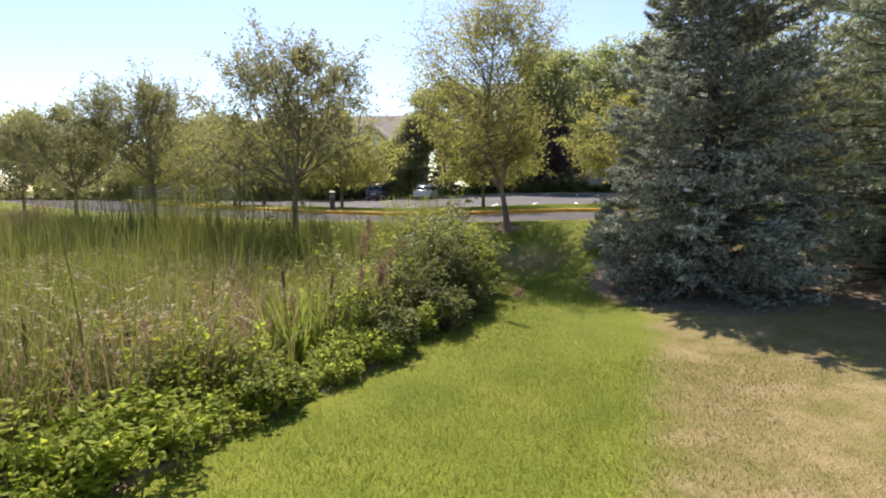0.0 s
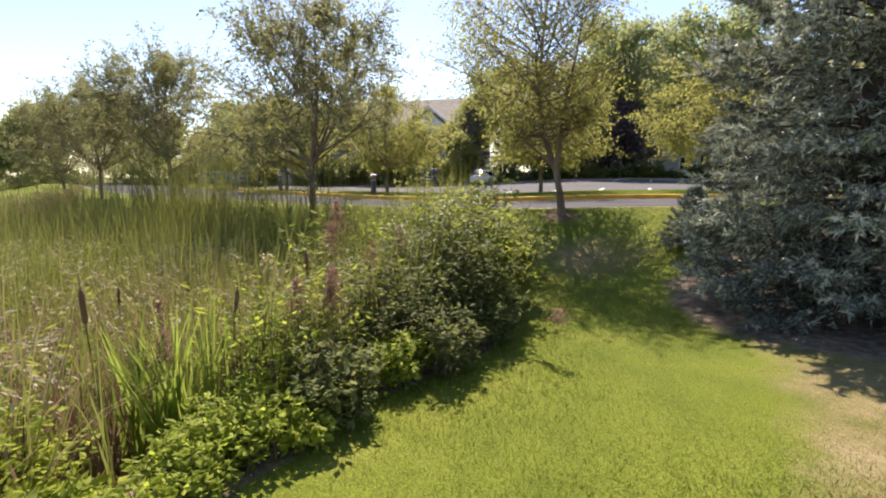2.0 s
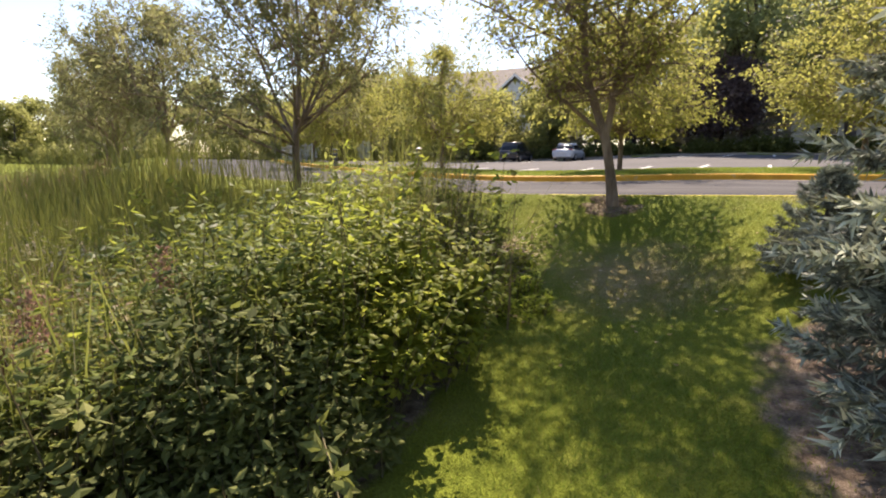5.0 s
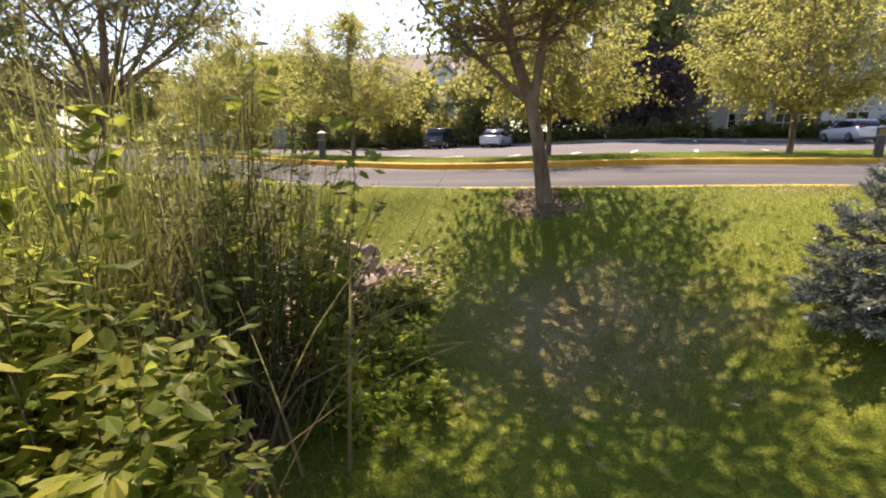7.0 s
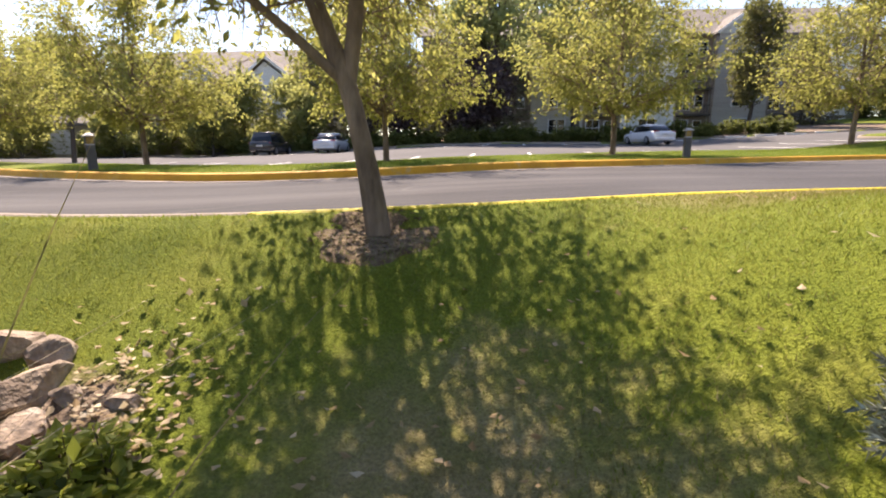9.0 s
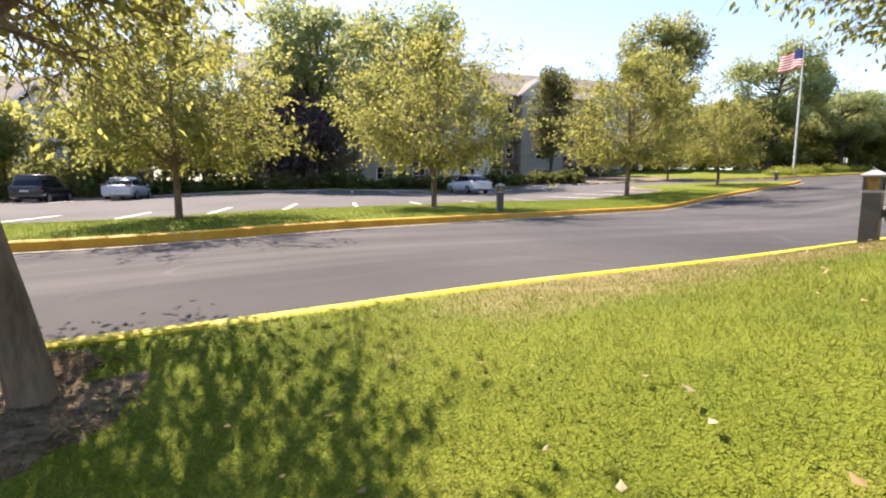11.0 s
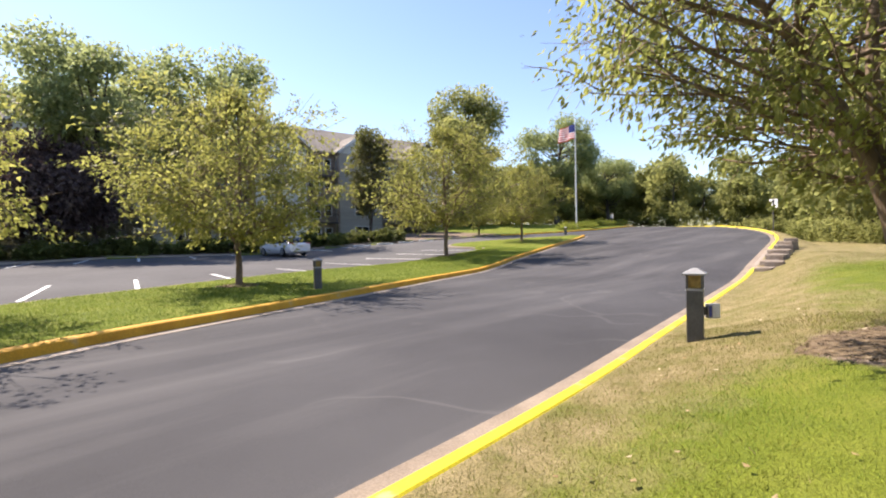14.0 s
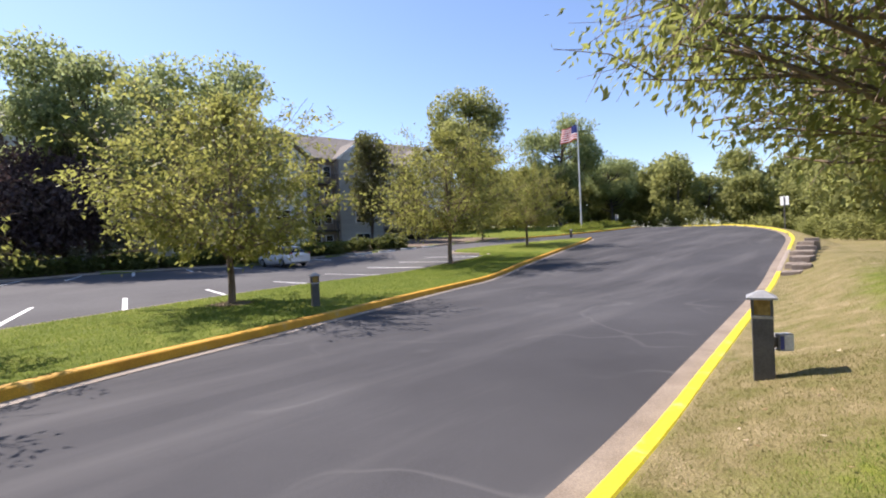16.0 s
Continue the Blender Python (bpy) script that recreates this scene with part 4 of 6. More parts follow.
def foliage(r, cx, cy, cz, spots_n, radius, height, leaf, per, slim=0.5, top=0.65, droop=0.3, bushy=0.0, flat=0.65, dome=0.35, shape="fold"):
    """Many stems from a patch of ground, with leaves along them: stems and leaves."""
    wood, at, ways = [], [], []
    for _ in range(spots_n):
        a, d = r.uniform(0, 2 * np.pi), radius * np.sqrt(r.uniform())
        root = np.array([cx + np.cos(a) * d, cy + np.sin(a) * d, 0.0])
        root[2] = cz(root[0], root[1]) if callable(cz) else cz
        H = height * r.uniform(0.55, 1.12) * (1 - dome * (d / radius) ** 2) * (1 + 0.16 * np.sin(3 * a + spots_n) * d / radius)
        line = curve_pts(r, root, (np.cos(a) * 0.2 * d / radius, np.sin(a) * 0.2 * d / radius, 1), H, 7, wander=0.07)
        wood.append(tube(line[::2], np.linspace(0.008, 0.002, 4), 3))
        s = 1 - top * r.uniform(0, 1.0, per) ** 1.35
        q = np.stack([np.interp(s, np.linspace(0, 1, 7), line[:, c]) for c in range(3)], 1)
        b = r.uniform(0, 2 * np.pi, per)
        w = np.stack([np.cos(b), np.sin(b), np.full(per, 0.25)], 1)
        at.append(q + w * (leaf * 0.2 + bushy * r.uniform(0, 1, per)[:, None]))
        ways.append(w)
    return joined(wood), leaves(r, np.concatenate(at), leaf, np.concatenate(ways) * 1.4, slim, droop, flat=flat, shape=shape)


def shrub(name, at, seed, label, mat, category="bush", group="", **kw):
    r = np.random.default_rng(seed)
    z0 = gz(*at)
    ob = empty(name, (*at, z0))
    wood, lf = foliage(r, 0, 0, lambda a, b: gz(at[0] + a, at[1] + b) - z0, **kw)
    part("stalk", mesh_of("stalk", *wood, STEM, True), None, ob)["kind"] = "stuff"
    part("foliage", mesh_of("foliage", *lf, mat), None, ob)["kind"] = "stuff"
    return tagged(ob, label, category, group)


shrub("bush", (-0.15, 8.35), 41, "dense leafy green bush at the edge of the lawn", THICKET, spots_n=120, radius=0.55, height=1.62, leaf=0.06, per=80, top=0.65, bushy=0.16, dome=0.35)
shrub("bush", (0.32, 8.5), 63, "leafy green bush with sunlit tips at the edge of the lawn", WEED, spots_n=90, radius=0.45, height=1.42, leaf=0.062, per=74, top=0.6, bushy=0.16, dome=0.3)
# dark leaves here paint the shaded underside of the bushes above
shrub("bush", (0.2, 7.9), 64, "low green bush overhanging the lawn, darkened as a shaded underside", BUSH, spots_n=80, radius=0.42, height=1.05, leaf=0.06, per=70, top=0.6, bushy=0.18, dome=0.3)
shrub("goldenrod_clump", (-1.5, 9.3), 65, "tall feathery green weeds behind the bushes", WEED, "weeds", spots_n=60, radius=0.7, height=1.95, leaf=0.1, per=46, slim=0.26, top=0.75)
shrub("goldenrod_clump", (-0.9, 10.4), 66, "tall feathery green weeds beside the reeds", LIME_WEED, "weeds", spots_n=60, radius=0.6, height=2.05, leaf=0.1, per=46, slim=0.26, top=0.75)
shrub("bush", (-0.95, 8.3), 42, "rounded green bush among the reeds", THICKET, spots_n=110, radius=0.62, height=1.6, leaf=0.06, per=80, top=0.8, bushy=0.14)
shrub("nettle_thicket", (0.3, 9.35), 43, "thicket of tall weeds with broad pointed green leaves", WEED, "weeds", spots_n=170, radius=0.7, height=1.5, leaf=0.075, per=58, slim=0.5, top=0.6, bushy=0.12, flat=0.85, dome=0.6, shape="oval")
shrub("nettle_thicket", (-0.55, 9.5), 44, "thicket of tall weeds with sunlit yellow green leaves", WEED, "weeds", spots_n=180, radius=0.9, height=1.45, leaf=0.09, per=56, slim=0.48, top=0.6, bushy=0.12, flat=0.85, dome=0.5, shape="oval")
shrub("willow_shrub", (0.68, 10.85), 45, "leafy willow shrub with upright dark stems and pointed leaves", WEED, spots_n=14, radius=0.22, height=1.75, leaf=0.08, per=48, slim=0.36, top=0.75, droop=0.4)
shrub("willow_shrub", (0.3, 11.05), 46, "clump of upright dark stems with few narrow leaves", BUSH, spots_n=150, radius=0.42, height=1.75, leaf=0.07, per=26, slim=0.3, top=0.85)
shrub("ragweed", (0.95, 11.45), 53, "low leafy green weeds at the foot of the bank", LIME_WEED, "weeds", spots_n=30, radius=0.34, height=0.4, leaf=0.07, per=24, top=0.9)
shrub("ragweed", (1.15, 11.0), 54, "low bright green weeds at the edge of the lawn", LIME_WEED, "weeds", spots_n=26, radius=0.3, height=0.32, leaf=0.065, per=22, top=0.9)
shrub("bush", (-0.65, 7.35), 55, "sprawling dull green bush below the taller one", THICKET, spots_n=110, radius=0.5, height=1.0, leaf=0.055, per=60, top=0.75, bushy=0.1)
shrub("bush", (-1.35, 7.7), 56, "loose green bush among pink seeding weeds", WEED, spots_n=90, radius=0.5, height=1.25, leaf=0.06, per=50, top=0.75, bushy=0.1)
shrub("tall_sapling", (-0.5, 10.3), 47, "thin sapling with bright green lobed leaves above the reeds", WEED, "sapling", spots_n=10, radius=0.3, height=2.3, leaf=0.1, per=60, slim=0.8, top=0.5)
shrub("tall_sapling", (0.5, 11.25), 57, "slender sapling with bright green lobed leaves at the pond edge", WEED, "sapling", spots_n=6, radius=0.25, height=2.35, leaf=0.09, per=50, slim=0.75, top=0.75, bushy=0.12, shape="oval")
shrub("willow_shrub", (-1.2, 11.7), 58, "loose willow shrub with narrow olive leaves over the reeds", PEAR_GREEN, spots_n=40, radius=0.6, height=2.3, leaf=0.085, per=60, slim=0.3, top=0.7)
shrub("ragweed", (0.8, 12.5), 48, "low green weeds at the foot of the boulders", WEED, "weeds", spots_n=44, radius=0.26, height=0.25, leaf=0.08, per=20, top=0.9)
shrub("ragweed", (0.6, 12.2), 49, "low green weeds beside the boulders", BUSH, "weeds", spots_n=26, radius=0.3, height=0.36, leaf=0.08, per=20, top=0.9)
shrub("tall_sapling", (-3.1, 11.5), 50, "pale green sapling standing over the reeds", WEED, "sapling", spots_n=14, radius=0.35, height=2.6, leaf=0.11, per=60, slim=0.6, top=0.6)

r = np.random.default_rng(404)
n = 1500
wx, wy = r.uniform(-9, 0.3, n), r.uniform(2, 12.5, n)
k = in_pond(wx, wy, 0.9)
wx, wy = wx[k], wy[k]
m = 26
s = r.uniform(0.35, 1.0, (len(wx), m))
hh = r.uniform(0.7, 1.35, len(wx))[:, None]
b = r.uniform(0, 2 * np.pi, s.shape)
q = np.stack([wx[:, None] + 0.04 * np.cos(b), wy[:, None] + 0.04 * np.sin(b), ground_z(wx, wy)[:, None] + s * hh], -1).reshape(-1, 3)
w = np.stack([np.cos(b), np.sin(b), np.full(s.shape, 0.3)], -1).reshape(-1, 3)
stuff("goldenrod", *leaves(r, q, 0.085, w * 1.5, 0.28, 0.25), WEED, "leafy green weed stalks scattered through the reeds", "weeds")
n = 300
wx, wy = r.normal(0.15, 0.42, n), r.normal(10.75, 0.5, n)
stuff("bent_dry_reeds", *blades(r, wx, wy, ground_z(wx, wy), r.uniform(0.7, 1.75, n), r.uniform(0.012, 0.028, n), 0.4, 1.1, 6), DRY_REED, "bent dry reed leaves hanging over the pond edge", "reeds")

r = np.random.default_rng(406)
rush = empty("rush_clump", (-0.05, 12.75, gz(-0.05, 12.75)))
n = 80
part("rush_stem", mesh_of("rush_stem", *blades(r, r.normal(size=n) * 0.1, r.normal(size=n) * 0.1, np.full(n, -0.03), r.uniform(0.8, 1.6, n), 0.022, 0.3, 0.2, 4), RUSH), None, rush)["kind"] = "stuff"
n = 14
part("bent_blade", mesh_of("bent_blade", *blades(r, r.normal(size=n) * 0.1, r.normal(size=n) * 0.1, np.full(n, -0.03), r.uniform(0.9, 1.5, n), 0.02, 0.7, 1.0, 6), REED), None, rush)["kind"] = "stuff"
tagged(rush, "clump of tall thin dark green rushes beside the boulders", "rushes")

shrub("dry_sedge", (-16.3, 18.0), 52, "mound of dry brown sedge beside the road", PLUME, "sedge", spots_n=260, radius=1.9, height=1.1, leaf=0.14, per=24, slim=0.2, top=0.9)
# weeds along the lawn's edge
edge_kinds = ((WEED, "yellow green weeds crowding the edge of the lawn"), (LIME_WEED, "bright lime green weeds crowding the edge of the lawn"), (LIME_WEED, "bright lime green weeds crowding the edge of the lawn"), (BUSH, "dull green weeds crowding the edge of the lawn"))
for k in range(18):
    wy = 2.2 + 0.35 * k
    wx = float(shore(wy)) - 0.22 - 0.3 * ((k * 0.618) % 1)
    # past y 6.5 the dull leaf colour stands in for shade below the bushes
    mat, say = edge_kinds[3 if wy > 6.5 else 1 if wy < 3.7 or k % 3 == 0 else (k * 7 + 1) % 4]
    shrub("edge_weeds", (wx, wy), 60 + k, say, mat, "weeds", "edge weeds", spots_n=50, radius=0.2 + 0.16 * ((k * 0.43) % 1), height=(0.22 + 0.48 * ((k * 0.37) % 1)) * (0.6 if 3.5 < wy < 5.2 else 1.0), leaf=0.045 + 0.03 * ((k * 0.29) % 1), per=32, top=0.8, bushy=0.05)
    wx -= 0.6
    if 4.3 < wy < 5.6:
        continue
    # same dull colour for shade in the second row
    mat, say = edge_kinds[3 if wy > 6.5 else (k * 5) % 4]
    shrub("edge_weeds", (wx, wy + 0.2), 90 + k, say.replace("crowding the edge of the lawn", "standing in front of the reeds"), mat, "weeds", "edge weeds", spots_n=48, radius=0.3 + 0.15 * ((k * 0.57) % 1),
          height=(0.4 if k < 10 else 0.6) + 0.6 * ((k * 0.57) % 1), leaf=0.05 + 0.03 * ((k * 0.71) % 1), per=34, top=0.8, bushy=0.06)

r = np.random.default_rng(9)
iris = empty("iris_clump", (-1.6, 5.55, gz(-1.6, 5.55)))
for cx_, cy_ in ((-0.25, 0.0), (-0.08, 0.08), (0.08, -0.06), (0.22, 0.05), (0.0, -0.1)):
    n = 24
    part("sword_leaf", mesh_of("sword_leaf", *blades(r, cx_ + r.normal(size=n) * 0.06, cy_ + r.normal(size=n) * 0.05, np.zeros(n), r.uniform(0.7, 1.2, n), 0.042, 0.4, 0.25, 4), IRIS), None, iris)["kind"] = "stuff"
tagged(iris, "clump of bright green sword-shaped leaves", "iris")

# the drooping flower stalk that leans out over the lawn
twig = empty("flower_stalk", (0.27, 8.2, gz(0.27, 8.2)))
rise = 0.36 - gz(0.27, 8.2)
bend = np.linspace(0, 1, 12)
line = np.c_[0.94 * bend ** 1.3, -1.1 * bend ** 1.3, rise * np.sin(np.pi * 0.5 * np.minimum(1, bend * 1.6)) - 0.14 * bend ** 3]
part("stalk", mesh_of("stalk", *tube(line, np.linspace(0.007, 0.003, 12), 5), STEM, True), None, twig)
r = np.random.default_rng(14)
i = r.integers(5, 11, 46)
part("leaf_spray", mesh_of("leaf_spray", *leaves(r, line[i] + r.normal(size=(46, 3)) * 0.02, 0.1, None, 0.4, 0.1), BUSH), None, twig)["kind"] = "stuff"
part("flower_head", mesh_of("flower_head", *leaves(r, line[-1] + r.normal(size=(160, 3)) * 0.045, 0.03, None, 0.6, 0.0), PLUME), None, twig, "dusty pink flower head")["kind"] = "stuff"
tagged(twig, "leafy stalk with a pink flower head leaning over the lawn", "weed")


# ---------------------------------------------------------------- boulders, mulch, litter
def boulder(x, y, sx, sy, sz, turn, seed):
    bm = bmesh.new()
    bmesh.ops.create_icosphere(bm, subdivisions=3, radius=1)
    r_ = random.Random(seed)
    cuts = [(Vector((r_.gauss(0, 1), r_.gauss(0, 1), r_.gauss(0, 1))).normalized(), r_.uniform(0.5, 0.78)) for _ in range(12)]
    off = Vector((seed * 3.1, seed * 1.7, seed * 0.9))
    for vert in bm.verts:
        p = vert.co.copy()
        for n_, h_ in cuts:
            p -= n_ * max(0.0, p.dot(n_) - h_)
        p *= 1.35 + 0.08 * noise.noise(p * 4 + off)
        vert.co = Vector((p.x * sx, p.y * sy, p.z * sz))
    me = bpy.data.meshes.new("boulder")
    bm.to_mesh(me)
    bm.free()
    me.materials.append(ROCK)
    ob = new("boulder", me)
    ob.matrix_world = pose(x, y, gz(x, y) + 0.12 * sz, 6 * math.sin(seed), 8 * math.cos(seed * 2), turn)
    return tagged(ob, "rough brown grey boulder at the foot of the bank", "boulder", "boulders")


for k, (bx, by, sx, sy, sz) in enumerate(((-0.08, 13.72, 0.15, 0.12, 0.1), (0.2, 13.55, 0.12, 0.1, 0.1), (0.24, 13.3, 0.2, 0.13, 0.12), (-0.15, 13.42, 0.16, 0.13, 0.1), (0.35, 12.95, 0.14, 0.13, 0.12),
                                          (0.02, 13.05, 0.22, 0.16, 0.14), (0.55, 12.66, 0.15, 0.12, 0.09), (0.28, 12.65, 0.18, 0.14, 0.11), (0.8, 13.04, 0.12, 0.06, 0.05), (-0.5, 13.6, 0.22, 0.17, 0.14),
                                          (-0.45, 13.15, 0.22, 0.18, 0.13), (0.0, 12.65, 0.18, 0.15, 0.11), (0.45, 13.2, 0.08, 0.07, 0.05), (-0.75, 13.4, 0.2, 0.16, 0.12), (0.3, 12.3, 0.15, 0.12, 0.08))):
    boulder(bx, by, sx, sy, sz, 40 * k, k + 1.0)


def mulch_ring(x, y, radius, seed, label):
    r = np.random.default_rng(seed)
    n, m = 28, 9
    a = np.linspace(0, 2 * np.pi, n, endpoint=False)
    t = np.linspace(0.0, 1, m)[:, None]
    rr = radius * (1 + 0.1 * np.sin(3 * a + seed) + 0.06 * np.sin(7 * a)) * t
    X, Y = x + rr * np.cos(a), y + rr * np.sin(a)
    Z = ground_z(X, Y) + 0.018 * (1 - t ** 2) + r.uniform(0, 0.01, X.shape) - 0.012 * (t > 0.95)
    i = (np.arange(m - 1)[:, None] * n + np.arange(n)[None]).ravel()
    j = (np.arange(m - 1)[:, None] * n + (np.arange(n)[None] + 1) % n).ravel()
    ob = empty("mulch_ring")
    part("mulch_bed", mesh_of("mulch_bed", np.stack([X, Y, Z], -1).reshape(-1, 3), np.stack([i, j, j + n, i + n], 1), MULCH, True), None, ob)
    k = 700
    b, d = r.uniform(0, 2 * np.pi, k), radius * np.sqrt(r.uniform(0, 1.05, k))
    q = np.c_[x + d * np.cos(b), y + d * np.sin(b), np.zeros(k)]
    q[:, 2] = ground_z(q[:, 0], q[:, 1]) + 0.017 * (1 - np.minimum(1, d / radius) ** 2) + 0.006
    w = np.c_[np.cos(b * 5), np.sin(b * 5), r.uniform(-0.1, 0.25, k)]
    part("chip_layer", mesh_of("chip_layer", *leaves(r, q, 0.035, w * 3, 0.35, 0.0), MULCH), None, ob)["kind"] = "stuff"
    return tagged(ob, label, "mulch", "mulch rings")


mulch_ring(2.05, 14.3, 0.48, 1, "ring of brown wood chips round the bank tree")
mulch_ring(9.8, 12.65, 0.85, 2, "ring of dark wood chips round the lawn tree")
for k, (mx, my) in enumerate(((11.3, 29.0), (2.5, 26.2), (27.3, 34.0), (-5.4, 28.6))):
    mulch_ring(mx, my, 0.7, 5 + k, "ring of dark wood chips on the island")

LITTER = leafy("fallen_leaves", [(0.1, (0.2, 0.13, 0.06)), (0.5, (0.36, 0.26, 0.14)), (0.9, (0.62, 0.54, 0.4))], rough=0.7, glow=0.3, through_light=(0.5, 0.4, 0.25))
r = np.random.default_rng(31)
n = 620
lx = np.r_[r.normal(2.2, 1.3, n - 440), r.normal(0.7, 0.28, 390), r.uniform(4, 12, 50)]
ly = np.r_[r.normal(12.3, 0.9, n - 440), r.normal(12.9, 0.4, 390), r.uniform(11.5, 14.7, 50)]
ly = np.minimum(ly, along(NEAR_KERB, lx) - 0.25)
w = np.c_[r.normal(size=n), r.normal(size=n), r.uniform(0, 0.3, n)]
stuff("fallen_leaves", *leaves(r, np.c_[lx, ly, ground_z(lx, ly) + 0.045], 0.05, w * 2, 0.7, 0.0, flat=0.85), LITTER, "pale fallen leaves scattered over the grass bank", "leaves")


# ---------------------------------------------------------------- bollards
DARK_METAL = surface("dark_bronze_metal", [(0.3, (0.075, 0.073, 0.074)), (0.7, (0.12, 0.117, 0.118))], 3, 60, 0.5, 0.2, relief=0.1)
CAP_METAL = surface("grey_cap_metal", [(0.3, (0.3, 0.3, 0.31)), (0.7, (0.4, 0.4, 0.41))], 4, 60, 0.5, 0.3, relief=0.1)
AMBER_GLASS = surface("amber_lens", [(0.3, (0.16, 0.1, 0.025)), (0.7, (0.36, 0.24, 0.07))], 9, 30, 0.25, relief=0.1)
GREY_BOX = surface("grey_plastic", [(0.3, (0.35, 0.35, 0.36)), (0.7, (0.46, 0.46, 0.47))], 5, 60, 0.6, relief=0.1)
PALE_PLASTIC = surface("pale_plastic", [(0.3, (0.6, 0.6, 0.6)), (0.7, (0.7, 0.7, 0.7))], 5, 60, 0.5)
BLUE_PLASTIC = surface("blue_label", [(0.3, (0.05, 0.06, 0.25)), (0.7, (0.08, 0.1, 0.35))], 5, 60, 0.5)


def bollard(x, y, turn, label="dark square bollard light with amber lens and grey cap"):
    ob = empty("bollard_light", (x, y, gz(x, y) + 0.03), turn)
    part("post", box(-0.095, 0.095, -0.095, 0.095, -0.08, 0.6, 0.008), DARK_METAL, ob)
    part("collar", box(-0.1, 0.1, -0.1, 0.1, 0.602, 0.632, 0.005), CAP_METAL, ob, "pale grey collar")
    part("lens", box(-0.075, 0.075, -0.075, 0.075, 0.634, 0.8, 0.004), AMBER_GLASS, ob, "amber glass lens")
    for sx, sy in ((-1, -1), (-1, 1), (1, -1), (1, 1)):
        part("corner_bar", box(sx * 0.085 - 0.012, sx * 0.085 + 0.012, sy * 0.085 - 0.012, sy * 0.085 + 0.012, 0.633, 0.8), DARK_METAL, ob)
    bm = bmesh.new()
    lo = [bm.verts.new((sx * 0.135, sy * 0.135, z)) for z in (0.802, 0.822) for sx, sy in ((-1, -1), (1, -1), (1, 1), (-1, 1))]
    up = [bm.verts.new((sx * 0.03, sy * 0.03, 0.885)) for sx, sy in ((-1, -1), (1, -1), (1, 1), (-1, 1))]
    bm.faces.new(lo[3::-1])
    for k in range(4):
        m = (k + 1) % 4
        bm.faces.new((lo[k], lo[m], lo[4 + m], lo[4 + k]))
        bm.faces.new((lo[4 + k], lo[4 + m], up[m], up[k]))
    bm.faces.new(up)
    part("cap", bm, CAP_METAL, ob, "pale grey pyramid cap")
    return tagged(ob, label, "bollard light", "bollard lights")


first = bollard(10.48, 14.6, 12)
for bx, by, bt in ((12.35, 25.9, -20), (-5.2, 24.9, 30), (51.2, 38.6, 10), (-12.5, 31.0, 20)):
    place(first, bx, by, bt, 1.1, 0.02)

utility = empty("utility_box", (10.615, 14.46, gz(10.48, 14.6) + 0.28), -47)
part("bracket", box(-0.13, -0.045, -0.02, 0.02, 0.04, 0.14, 0.003), DARK_METAL, utility)
part("body", box(-0.05, 0.1, -0.05, 0.05, 0, 0.18, 0.012), GREY_BOX, utility)
part("cover", box(0.0, 0.09, -0.056, -0.0505, 0.012, 0.168, 0.002), PALE_PLASTIC, utility, "pale cover")
part("label_plate", box(-0.045, -0.006, -0.054, -0.0505, 0.02, 0.16, 0.001), BLUE_PLASTIC, utility, "small blue plate")
tagged(utility, "small grey utility box with a blue plate on the bollard's side", "utility box")


# ---------------------------------------------------------------- bay lines on the asphalt
def bay_line(x0, y0, x1, y1, w=0.16):
    n = 9
    t = np.linspace(0, 1, n)
    p = np.c_[x0 + (x1 - x0) * t, y0 + (y1 - y0) * t]
    d = unit(np.array([[x1 - x0, y1 - y0]]))[0]
    s = np.array([-d[1], d[0]]) * w / 2
    top = [np.c_[q, road_z(q[:, 0], q[:, 1]) + 0.006] for q in (p - s, p + s)]
    v = np.stack(top, 1).reshape(-1, 3)
    i = np.arange(n - 1) * 2
    ob = new("bay_line", mesh_of("bay_line", v, np.stack([i, i + 2, i + 3, i + 1], 1), WHITE_LINE))
    return tagged(ob, "white painted parking bay line on asphalt", "road marking", "bay lines", "structure")


for x0, y0, x1, y1 in ((-9.0, 32.4, -7.4, 36.8), (-6.0, 30.2, -4.5, 34.8), (-3.0, 29.3, -1.5, 34.0), (0.0, 28.8, 1.4, 33.5), (2.9, 29.4, 4.3, 34.2), (5.9, 31.2, 7.3, 35.8), (8.9, 31.1, 10.1, 35.7),
                       (12.75, 32.3, 13.2, 35.8), (17.4, 33.5, 16.8, 36.6), (22.3, 34.9, 21.0, 38.4), (26.1, 35.2, 24.8, 39.2), (29.0, 34.8, 27.6, 39.2), (32.3, 35.3, 30.8, 39.8)):
    bay_line(x0, y0, x1, y1)
for x0, y0, x1, y1 in ((-8.5, 50.6, -6.8, 54.9), (-5.2, 50.2, -3.6, 54.5), (-2.0, 50.0, -0.4, 54.0), (1.2, 49.8, 2.8, 53.4), (4.3, 49.4, 5.9, 52.9), (7.4, 49.0, 9.0, 52.5), (10.5, 48.8, 11.9, 52.0), (13.6, 47.6, 14.7, 51.6),
                       (17.3, 48.4, 17.9, 51.2), (20.5, 48.0, 20.9, 50.9), (23.4, 47.4, 23.6, 50.4), (27.4, 46.8, 27.4, 50.0), (30.4, 46.4, 30.2, 49.5)):
    bay_line(x0, y0, x1, y1)


